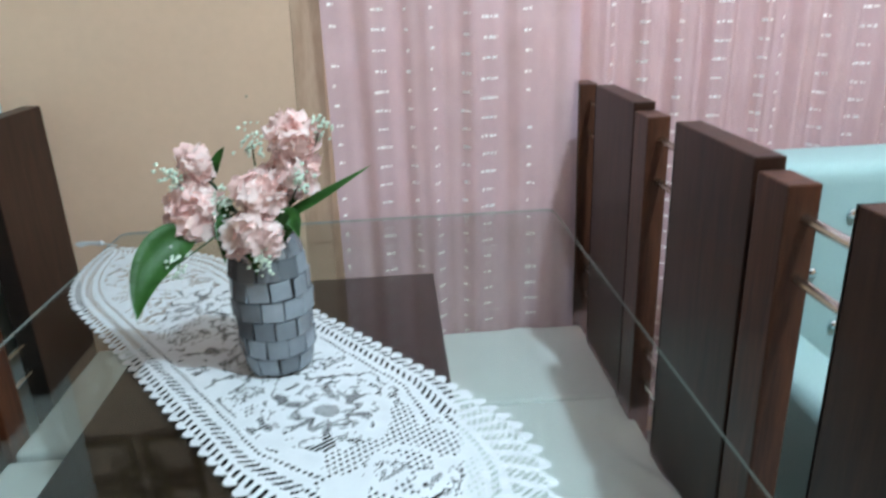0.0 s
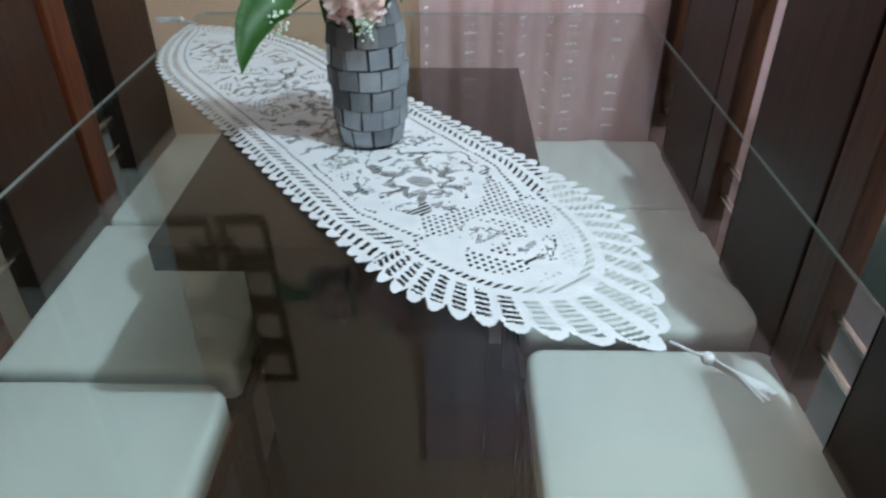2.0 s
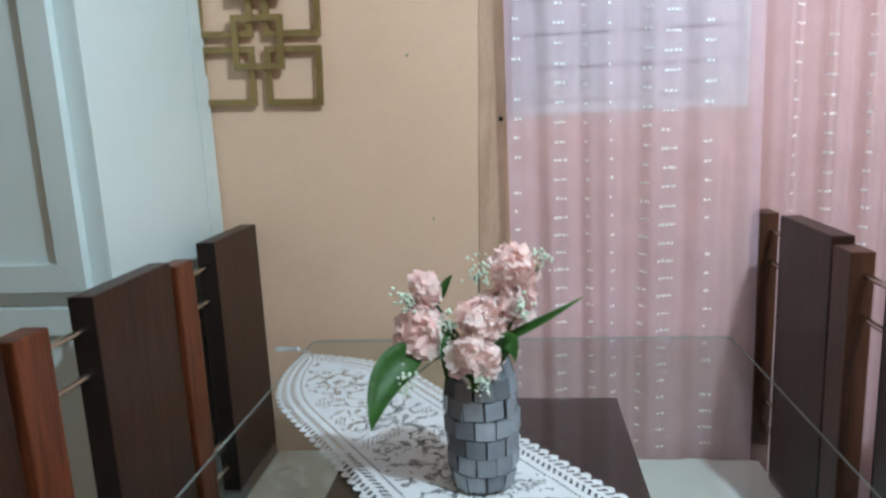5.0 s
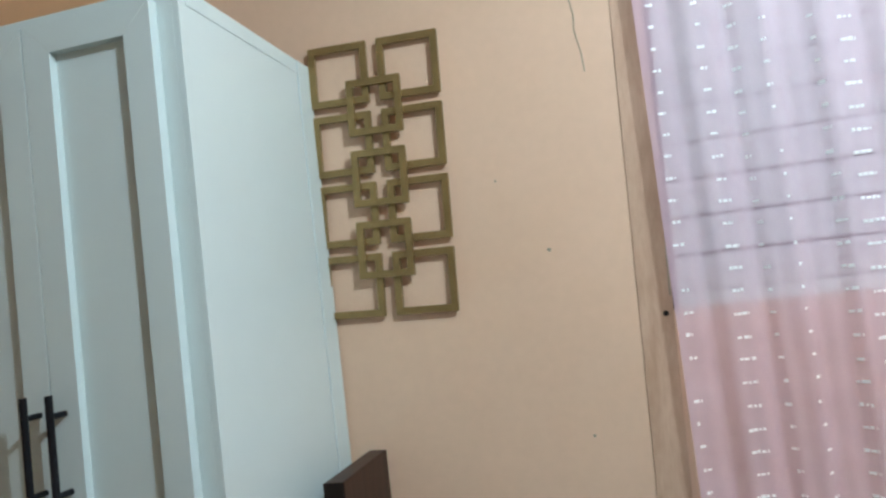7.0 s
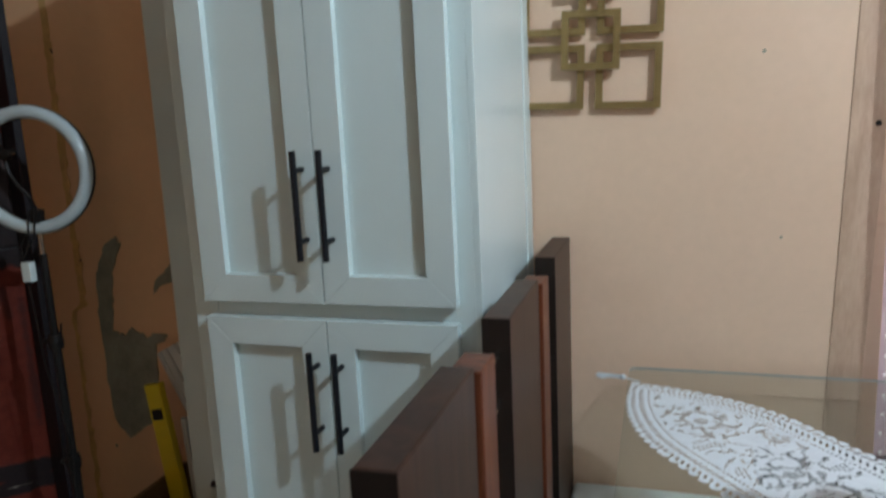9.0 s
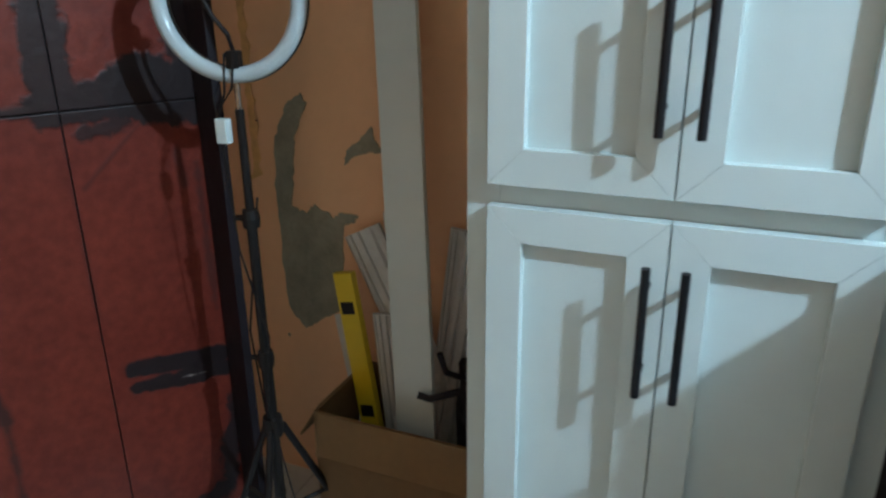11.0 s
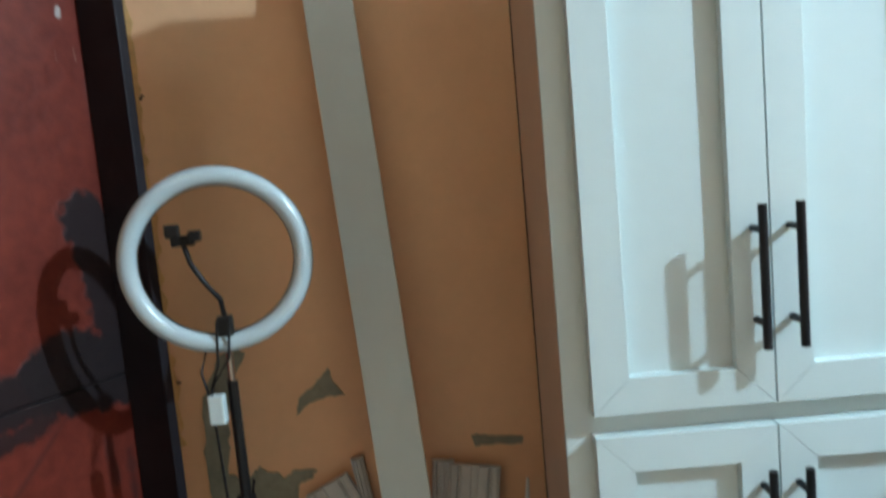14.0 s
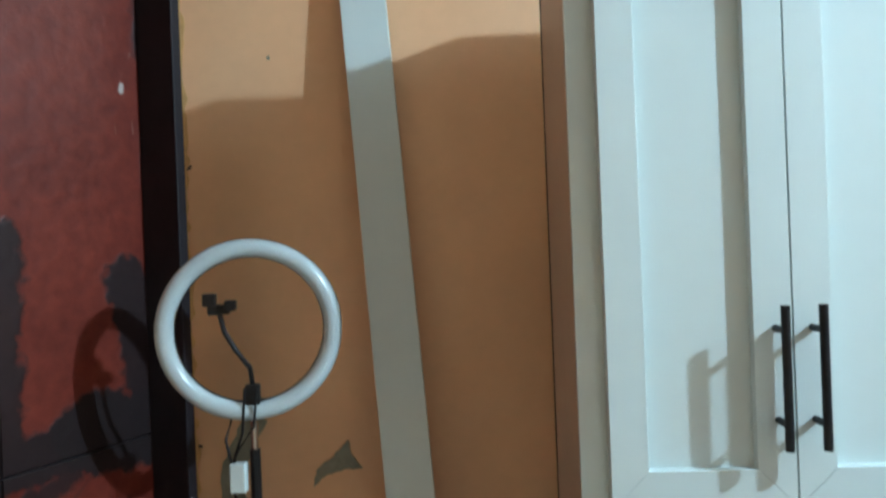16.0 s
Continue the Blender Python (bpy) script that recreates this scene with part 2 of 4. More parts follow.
# POST in a darker tone, for the right-hand row of chairs
DARKPOST = wood("darker_red_brown_wood", (0.030, 0.0095, 0.0055), (0.092, 0.031, 0.015), 0.40, coat=0.03, spec=0.3)
BASEWOOD = wood("dark_table_wood", (0.006, 0.003, 0.0028), (0.014, 0.0068, 0.0056), 0.42, spec=0.1)
EDGEWOOD = mat("near_black_edge", (0.013, 0.0075, 0.0055), 0.6, var=0.25, scale=20, spec=0.2)
CASING = wood("unpainted_pine_casing", (0.43, 0.27, 0.18), (0.60, 0.40, 0.285), 0.6, stretch=(9, 9, 1.6), wave=2.2)
CLOTH = mat("white_seat_cover_fabric", (0.66, 0.69, 0.66), 0.75, var=0.05, scale=4, fine=200, bump=0.25)
LACE = mat("white_lace_thread", (0.61, 0.63, 0.65), 0.8, var=0.05, scale=30, fine=400, bump=0.3)
GOLD = mat("brass_painted_metal", (0.30, 0.205, 0.085), 0.36, metal=0.6, var=0.18, scale=12, fine=80, bump=0.1)
GLASS = clear_glass("clear_table_glass", (0.93, 0.955, 0.945))
GLASSEDGE = mat("greenish_glass_edge", (0.30, 0.33, 0.32), 0.2, var=0.1)
SHEER = sheer("pink_sheer_curtain", (0.925, 0.685, 0.79), 0.46)
DASH = mat("white_woven_dash", (0.95, 0.93, 0.95), 0.5, var=0.03)
LOUVRE = mat("pale_louvre_slat", (0.74, 0.86, 0.85), 0.35, var=0.05)
NIGHT = mat("dusk_outside", (0.2, 0.2, 0.2), 0.9)
RED = door_paint()
DARKFRAME = mat("dark_primer_frame", (0.012, 0.009, 0.012), 0.6, spec=0.25, var=0.4, scale=9, fine=35, bump=0.6)
SILVER = mat("silver_grey_mosaic", (0.27, 0.30, 0.335), 0.24, metal=0.3, var=0.18, scale=25, rand=0.42)
MORTAR = mat("dark_vase_joint", (0.02, 0.02, 0.022), 0.6)
PETAL = bpy.data.materials.new("pink_silk_petal")
PETAL.use_nodes = True
pn, pl = PETAL.node_tree.nodes, PETAL.node_tree.links
pn.remove(pn["Principled BSDF"])
pg, pv, pd, pt, pm = pn.new("ShaderNodeNewGeometry"), pn.new("ShaderNodeValToRGB"), pn.new("ShaderNodeBsdfDiffuse"), pn.new("ShaderNodeBsdfTranslucent"), pn.new("ShaderNodeMixShader")
pv.color_ramp.elements[0].color, pv.color_ramp.elements[1].color = (1.0, 0.73, 0.70, 1), (1.0, 0.90, 0.87, 1)
pl.new(pg.outputs["Random Per Island"], pv.inputs[0])
pl.new(pv.outputs[0], pd.inputs[0])
pl.new(pv.outputs[0], pt.inputs[0])
pm.inputs[0].default_value = 0.42
pl.new(pd.outputs[0], pm.inputs[1])
pl.new(pt.outputs[0], pm.inputs[2])
pl.new(pm.outputs[0], pn["Material Output"].inputs[0])
LEAF = mat("green_silk_leaf", (0.038, 0.145, 0.022), 0.45, var=0.3, scale=25, bump=0.2)
STEM = mat("dark_green_stem", (0.02, 0.06, 0.018), 0.6)
BUD = mat("pale_green_white_buds", (0.62, 0.72, 0.60), 0.7, var=0.2, scale=90)
TEAL = mat("teal_velvet", (0.32, 0.45, 0.445), 0.7, var=0.08, scale=6, fine=150, bump=0.2)
CRYSTAL = mat("mirror_button", (0.85, 0.87, 0.9), 0.08, metal=1.0, var=0.02)
DIFFUSER = mat("white_ring_diffuser", (0.45, 0.53, 0.55), 0.22, var=0.04, scale=8)
CARD = mat("brown_cardboard", (0.19, 0.115, 0.048), 0.85, var=0.15, scale=6, bump=0.2)
PVC = mat("grey_white_moulding", (0.60, 0.60, 0.57), 0.4, var=0.12, scale=9, fine=50, dirt=(0.40, 0.38, 0.33), dirt_amt=0.5)
YELLOW = mat("yellow_level_paint", (0.72, 0.55, 0.02), 0.35, var=0.08)
BLUE = mat("blue_tube_label", (0.03, 0.045, 0.13), 0.4, var=0.2, scale=40)
REDTUBE = mat("red_tube_label", (0.13, 0.022, 0.022), 0.4, var=0.2, scale=40)
BAG = mat("black_bag_plastic", (0.009, 0.007, 0.011), 0.55, var=0.4, scale=20, bump=0.5, spec=0.3)
BULB = bpy.data.materials.new("lit_bulb")
BULB.use_nodes = True
BULB.node_tree.nodes["Principled BSDF"].inputs["Emission Color"].default_value = (1, 0.97, 0.93, 1)
BULB.node_tree.nodes["Principled BSDF"].inputs["Emission Strength"].default_value = 25


# ---- building helpers ----
def part(name, bm, material, parent=None, label="", smooth=False, at=None):
    me = bpy.data.meshes.new(name)
    bmesh.ops.recalc_face_normals(bm, faces=bm.faces)
    if smooth:
        for f in bm.faces:
            f.smooth = True
    bm.to_mesh(me)
    bm.free()
    me.materials.append(material)
    ob = new(name, me)
    if parent:
        ob.parent = parent
    if at is not None:
        ob.matrix_basis = at
    if label:
        tagged(ob, label)
    return ob


def thing(name, label, category, m=None, group="", kind=""):
    ob = new(name)
    ob.empty_display_size = 0.05
    if m is not None:
        ob.matrix_basis = m
    return tagged(ob, label, category, group, kind)


def box(x0, y0, z0, x1, y1, z1, bevel=0.0, bm=None, seg=2):
    own = bm is None
    bm = bm or bmesh.new()
    vs = [bm.verts.new((x, y, z)) for x in (x0, x1) for y in (y0, y1) for z in (z0, z1)]
    fs = [bm.faces.new([vs[i] for i in q]) for q in ((0, 1, 3, 2), (4, 6, 7, 5), (0, 4, 5, 1), (2, 3, 7, 6), (0, 2, 6, 4), (1, 5, 7, 3))]
    if bevel:
        es = list({e for f in fs for e in f.edges})
        bmesh.ops.bevel(bm, geom=es, offset=bevel, segments=seg, profile=0.6, affect="EDGES")
    return bm


def rod(points, radius, bm=None, sides=10, taper=None):
    """A round bar through the points."""
    bm = bm or bmesh.new()
    rings = []
    pts = [Vector(p) for p in points]
    for i, p in enumerate(pts):
        d = (pts[min(i + 1, len(pts) - 1)] - pts[max(i - 1, 0)]).normalized()
        up = Vector((0, 0, 1)) if abs(d.z) < 0.9 else Vector((1, 0, 0))
        u = d.cross(up).normalized()
        v = d.cross(u)
        r = radius if taper is None else radius + (taper - radius) * i / max(1, len(pts) - 1)
        rings.append([bm.verts.new(p + r * (math.cos(a) * u + math.sin(a) * v)) for a in (2 * math.pi * k / sides for k in range(sides))])
    for a, b in zip(rings, rings[1:]):
        for k in range(sides):
            bm.faces.new((a[k], a[(k + 1) % sides], b[(k + 1) % sides], b[k]))
    bm.faces.new(rings[0][::-1])
    bm.faces.new(rings[-1])
    return bm


def turned(profile, sides=28, bm=None, cx=0.0, cy=0.0):
    """A body of revolution about z from (radius, height) pairs."""
    bm = bm or bmesh.new()
    rings = [[bm.verts.new((cx + r * math.cos(2 * math.pi * k / sides), cy + r * math.sin(2 * math.pi * k / sides), z)) for k in range(sides)] for r, z in profile]
    for a, b in zip(rings, rings[1:]):
        for k in range(sides):
            bm.faces.new((a[k], a[(k + 1) % sides], b[(k + 1) % sides], b[k]))
    bm.faces.new(rings[0][::-1])
    bm.faces.new(rings[-1])
    return bm


# ---- room ----
WY = 2.315
XL, XR, YN, ZC = -2.3, 3.0, -2.0, 2.76
WX0, WX1, WZ0, WZ1 = 0.598, 1.185, 1.287, 2.12


def structure(name, bm, material, label, category):
    return tagged(part(name, bm, material), label, category, kind="structure")


bm = bmesh.new()
WYL = WY - 0.038
box(XL, WYL, 0, -0.38, WY + 0.14, ZC, bm=bm)
wall_back = structure("wall_north", bm, WALL, "orange painted wall with stains and bare cement patches", "wall")
bm = bmesh.new()
for q in ((-0.38, WY, 0, WX0, WY + 0.14, ZC), (WX1, WY + 0.10, 0, XR, WY + 0.24, ZC), (WX0, WY, 0, WX1, WY + 0.14, WZ0), (WX0, WY, WZ1, WX1, WY + 0.14, ZC)):
    box(*q, bm=bm)
wall_window = structure("wall_north_east", bm, PEACH, "pale peach painted wall around the curtained window", "wall")
structure("wall_west", box(XL - 0.14, YN, 0, XL, WY + 0.14, ZC), WALL, "peach orange painted side wall", "wall")
# east and south walls stay out of view; their tone sets the bounce
structure("wall_east", box(XR, YN, 0, XR + 0.14, WY + 0.24, ZC), PLAIN, "unseen wall closing the room, darkened to limit bounce light", "wall")
structure("wall_south", box(XL - 0.14, YN - 0.14, 0, XR + 0.14, YN, ZC), PLAIN, "unseen wall behind the table, darkened to limit bounce light", "wall")
structure("ceiling", box(XL - 0.14, YN - 0.14, ZC, XR + 0.14, WY + 0.24, ZC + 0.1), CEIL, "white painted flat ceiling", "ceiling")
floor = structure("floor", box(XL - 0.14, YN - 0.14, -0.12, XR + 0.14, WY + 0.24, -0.006), GROUT, "pale glazed tile floor with grey grout", "floor")
trim = structure("trim", box(-0.030, -0.004, 0, 0.037, 0.012, 2.3, 0.0015), CASING, "unpainted pine casing beside the curtained window", "trim")
trim.matrix_basis = pose(0.547, WY + 0.0015, 0.02, 0, 1.9, 0)
part("knot", turned([(0.006, 0), (0.004, 0.003)], 10), PLASTIC, trim, "dark knot hole", at=pose(0.022, -0.004, 1.265, 90, 0, 0))

part("split", rod([(0.033, -0.0042, 1.30), (0.0345, -0.0042, 1.45), (0.032, -0.0042, 1.62), (0.0345, -0.0042, 1.85), (0.033, -0.0042, 2.2)], 0.0016, sides=5), CEMENT, trim, "dark split along the grain")

# solid dark strip painted in for the shade between trim and curtain
part("gap", box(0.0375, -0.0035, 1.27, 0.047, 0.011, 2.25), DARKFRAME, trim, "dark strip for the shade in the gap beside the window jamb")

# bare cement where the plaster came off
def patch(outline, seed, cx, cz, rag=0.0045):
    """A ragged flake of exposed cement, 3 mm proud of the wall."""
    rnd = random.Random(seed)
    bm = bmesh.new()
    ring, n = [], len(outline)
    for i in range(n):
        a, b = Vector(outline[i]), Vector(outline[(i + 1) % n])
        for k in range(6):
            p = a.lerp(b, k / 6)
            ring.append(Vector((p.x + rnd.uniform(-rag, rag), p.y + rnd.uniform(-rag, rag))))
    f = bm.faces.new([bm.verts.new((p.x, -0.001, p.y)) for p in ring])
    r = bmesh.ops.extrude_face_region(bm, geom=[f])
    for v in [g for g in r["geom"] if isinstance(g, bmesh.types.BMVert)]:
        v.co.y -= 0.003
    part("cement_patch", bm, CEMENT, wall_back, "bare grey cement patch", at=pose(cx, WYL, cz))


patch([(0.036, 0.296), (0.046, 0.273), (0.007, 0.193), (-0.003, 0.11), (-0.016, 0.017), (0.024, 0.007), (0.052, 0.03), (0.1, 0.005), (0.132, 0.017), (0.169, 0.016), (0.161, -0.001), (0.129, -0.015), (0.12, -0.136), (0.119, -0.232), (0.049, -0.274), (-0.001, -0.308), (-0.039, -0.275), (-0.056, -0.213), (-0.054, -0.056), (-0.058, 0.071), (-0.047, 0.191), (-0.005, 0.272)], 3, -1.30, 0.76, 0.0038)
patch([(0, 0), (0.008, 0.036), (0.046, 0.065), (0.076, 0.094), (0.083, 0.067), (0.104, 0.036), (0.067, 0.035), (0.025, 0.021)], 5, -1.159, 0.894, 0.0018)
patch([(0, 0.009), (0.01, 0.013), (0.05, 0.004), (0.105, 0.001), (0.105, -0.017), (0.05, -0.012), (0.005, -0.012)], 8, -0.80, 0.81, 0.0022)

rnd = random.Random(21)
bm = bmesh.new()
left, right, z = [], [], 0.02
while z < 2.3:
    left.append(bm.verts.new(((-1.420 if z > 0.85 else -1.455) + rnd.uniform(-0.004, 0.004), -0.0035, z)))
    right.append(bm.verts.new(((-1.398 if z > 0.85 else -1.44) + rnd.uniform(-0.007, 0.006), -0.0035, z)))
    z += rnd.uniform(0.012, 0.03)
for k in range(len(left) - 1):
    bm.faces.new((left[k], right[k], right[k + 1], left[k + 1]))
r = bmesh.ops.extrude_face_region(bm, geom=bm.faces[:])
for v in [g for g in r["geom"] if isinstance(g, bmesh.types.BMVert)]:
    v.co.y += 0.002
part("plaster_edge", bm, OCHRE, wall_back, "ragged ochre plaster edge beside the door", at=pose(0, WYL, 0))
for z in (1.565, 1.93, 0.985):
    part("nail", rod([(-1.400, WYL + 0.002, z), (-1.385, WYL - 0.018, z + 0.004)], 0.0025, sides=6), DARKFRAME, wall_back, "bent dark nail")

for x, z, r in ((0.395, 1.44, 0.004), (0.30, 1.60, 0.0025), (-1.22, 1.79, 0.004), (0.44, 1.05, 0.003), (-1.36, 0.42, 0.005)):
    part("nail_hole", turned([(r, 0), (r * 0.7, 0.0015)], 8), CEMENT, wall_back if x < -0.4 else wall_window, "small dark nail hole", at=pose(x, WYL if x < -0.4 else WY, z, 90, 0, 0))

part("crack", rod([(0.500, WY - 0.0004, 1.96), (0.506, WY - 0.0004, 1.92), (0.503, WY - 0.0004, 1.89), (0.512, WY - 0.0004, 1.84), (0.514, WY - 0.0004, 1.80)], 0.0011, sides=5), CEMENT, wall_window, "hairline plaster crack")

# louvre window in the wall behind the curtain
window = thing("window_1", "louvre window with pale grey slats behind sheer curtain", "window", kind="structure")
for q in ((WX0, WZ0, WX0 + 0.012, WZ1), (WX1 - 0.003, WZ0, WX1, WZ1), (WX0 + 0.012, WZ0, WX1 - 0.003, WZ0 + 0.03), (WX0 + 0.012, WZ1 - 0.03, WX1 - 0.003, WZ1)):
    part("window_frame", box(q[0], WY + 0.052, q[1], q[2], WY + 0.085, q[3], 0.003), LOUVRE, window)
nsl = 10
for i in range(nsl):
    z = WZ0 + 0.03 + (WZ1 - WZ0 - 0.06) * (i + 0.5) / nsl
    part("slat", box(-(WX1 - WX0) / 2 + 0.013, -0.0025, -0.0365, (WX1 - WX0) / 2 - 0.004, 0.0025, 0.0365, 0.001), LOUVRE, window, at=pose((WX0 + WX1) / 2, WY + 0.045, z, 14, 0, 0))
tagged(part("backdrop", box(WX0 - 0.3, WY + 0.5, WZ0 - 0.4, WX1 + 0.3, WY + 0.52, WZ1 + 0.4), NIGHT), "dim grey outside seen between the louvres", "backdrop", kind="structure")


# ---- curtains ----
def curtain(name, label, a, b, z0, z1, folds, depth, seed):
    rnd = random.Random(seed)
    a, b = Vector((*a, 0)), Vector((*b, 0))
    length = (b - a).length
    d = (b - a) / length
    nrm = Vector((d.y, -d.x, 0))
    ph = [rnd.uniform(0, 6.28) for _ in range(4)]

    def at(u, z):
        s = u / length
        k = (z1 - z) / (z1 - z0)
        w = depth * (math.sin(2 * math.pi * folds * s + ph[0] + 0.5 * k * math.sin(5 * s + ph[1])) + 0.45 * math.sin(4.6 * math.pi * folds * s + ph[2]) * (0.6 + 0.4 * k) + 0.3 * math.sin(9 * s + 2 * k + ph[3]))
        return a + d * (u + 0.012 * k * math.sin(7 * s + ph[1])) + nrm * w + Vector((0, 0, z))

    th = thing(name, label, "curtain")
    nu, nz = int(length * 130), 26
    bm = bmesh.new()
    grid = [[bm.verts.new(at(length * i / nu, z0 + (z1 - z0) * j / nz)) for i in range(nu + 1)] for j in range(nz + 1)]
    for r0, r1 in zip(grid, grid[1:]):
        for i in range(nu):
            bm.faces.new((r0[i], r0[i + 1], r1[i + 1], r1[i]))
    part("cloth", bm, SHEER, th, smooth=True)
    bm = bmesh.new()
    u = 0.022
    while u < length - 0.03:
        wide, z, way = rnd.choice((0.008, 0.011, 0.014, 0.017, 0.020)), z0 + 0.03 + rnd.uniform(-0.015, 0.015), rnd.uniform(0, 6.28)
        while z < z1 - 0.02:
            w = wide * rnd.uniform(0.75, 1.2) * (0.75 + 0.35 * math.sin(3.1 * z + way))
            us = u + 0.008 * math.sin(2.3 * z + way) + rnd.uniform(-0.002, 0.002)
            e = us - w
            while e < us + w and rnd.random() < 0.97:
                c = min(us + w, e + rnd.uniform(0.004, 0.011))
                if 0.004 < e and c < length - 0.004:
                    h, dz, off = rnd.uniform(0.0021, 0.0035), rnd.uniform(-0.0006, 0.0006), nrm * 0.0025
                    q = [at(e, z + dz - h) + off, at(c, z + dz - h) + off, at(c, z + dz + h) + off, at(e, z + dz + h) + off]
                    bm.faces.new([bm.verts.new(p) for p in q])
                e = c + rnd.uniform(0.0008, 0.004)
            z += 0.0435 * rnd.uniform(0.95, 1.05)
        u += rnd.choice((0.055, 0.075, 0.09, 0.105))
    tagged(part("woven_dash", bm, DASH, th, "rows of short white woven dashes"), kind="stuff")
    return th


curtain("curtain", "pink sheer curtain with rows of white dashes over louvre window", (0.622, WY - 0.026), (1.188, WY - 0.026), 0.10, 2.30, 5, 0.011, 4)
curtain("curtain", "gathered pink sheer curtain hanging beside the teal sofa", (1.192, WY + 0.068), (2.75, WY - 0.04), 0.10, 2.30, 16, 0.019, 9)
part_rod = thing("curtain_rod", "thin steel curtain rod above the window", "curtain rod")
part("bar", rod([(0.59, WY - 0.026, 2.305), (1.18, WY - 0.026, 2.305), (1.22, WY + 0.066, 2.305), (2.78, WY - 0.04, 2.305)], 0.007), CHROME, part_rod)
for x, y0, y1 in ((0.62, WY - 0.04, WY), (2.7, WY - 0.04, WY + 0.10)):
    part("bracket", box(x - 0.006, y0, 2.290, x + 0.006, y1, 2.299, 0.001), CHROME, part_rod)


# ---- dining set ----
GX0, GX1, GY0, GY1, GZ = 0.128, 1.135, 0.93, 2.262, 0.76
table = thing("dining_table", "dining table with clear glass top on dark wooden pedestal", "dining table", pose(0.59, 1.62, 0))
bm = box(GX0 - 0.59, GY0 - 1.62, GZ - 0.005, GX1 - 0.59, GY1 - 1.62, GZ)
ed = [e for e in bm.edges if abs(e.verts[0].co.z - e.verts[1].co.z) > 0.003]
bmesh.ops.bevel(bm, geom=ed, offset=0.02, segments=5, profile=0.5, affect="EDGES")
top = part("glass_top", bm, GLASS, table, "clear glass table top with polished edges")
top.data.materials.append(GLASSEDGE)
for p in top.data.polygons:
    p.material_index = 1 if abs(p.normal.z) < 0.5 else 0
part("top_slab", box(-0.24, -0.30, 0.712, 0.238, 0.31, 0.749, 0.002), BASEWOOD, table)
part("pedestal", box(-0.17, -0.20, 0.05, 0.17, 0.21, 0.712, 0.004), BASEWOOD, table)
part("foot_plate", box(-0.26, -0.32, 0.0, 0.26, 0.33, 0.05, 0.004), BASEWOOD, table)


def seat_cover(x0, x1, y0, y1, r, ridge, seed):
    """A padded seat in a loose cloth cover: soft edges, shallow wrinkles and a raised fold along the ridge."""
    bm = bmesh.new()
    cx, cy, a, b = (x0 + x1) / 2, (y0 + y1) / 2, (x1 - x0) / 2, (y1 - y0) / 2
    n = 44

    def lift(px, py):
        z = 0.446 + 0.0022 * noise.noise((px * 7, py * 7, seed)) + 0.0010 * noise.noise((px * 26, py * 9, seed + 5))
        for (ax_, ay, ah), (bx, by, bh) in zip(ridge, ridge[1:]):
            k = max(0.0, min(1.0, ((px - ax_) * (bx - ax_) + (py - ay) * (by - ay)) / ((bx - ax_) ** 2 + (by - ay) ** 2)))
            d = math.hypot(px - ax_ - k * (bx - ax_), py - ay - k * (by - ay))
            z = max(z, 0.446 + (ah + k * (bh - ah)) * math.exp(-(d / 0.021) ** 2))
        return z

    def spread(i):
        t = 2 * i / n - 1
        return math.copysign(1 - (1 - abs(t)) ** 1.35, t)

    rows = []
    for i in range(n + 1):
        row = []
        for j in range(n + 1):
            px, py = spread(i) * a, spread(j) * b
            qx, qy = max(abs(px) - (a - r), 0), max(abs(py) - (b - r), 0)
            if qx > 0 and qy > 0:
                k = max(qx, qy) / math.hypot(qx, qy)
                px, py = math.copysign(a - r + qx * k, px), math.copysign(b - r + qy * k, py)
            e = 1 - max(abs(spread(i)), abs(spread(j)))
            drop = 0.010 * max(0.0, 1 - e / 0.055) ** 2
            row.append(bm.verts.new((cx + px, cy + py, lift(cx + px, cy + py) - drop)))
        rows.append(row)
    for r0, r1 in zip(rows, rows[1:]):
        for j in range(n):
            bm.faces.new((r0[j], r0[j + 1], r1[j + 1], r1[j]))
    rim = rows[0][:] + [r[-1] for r in rows[1:]] + rows[-1][-2::-1] + [r[0] for r in rows[-2:0:-1]]
    last = rim
    for z in (0.425, 0.387):
        low = [bm.verts.new((v.co.x, v.co.y, z)) for v in rim]
        for k in range(len(rim)):
            bm.faces.new((last[k], last[(k + 1) % len(rim)], low[(k + 1) % len(rim)], low[k]))
        last = low
    bm.faces.new(last)
    return bm


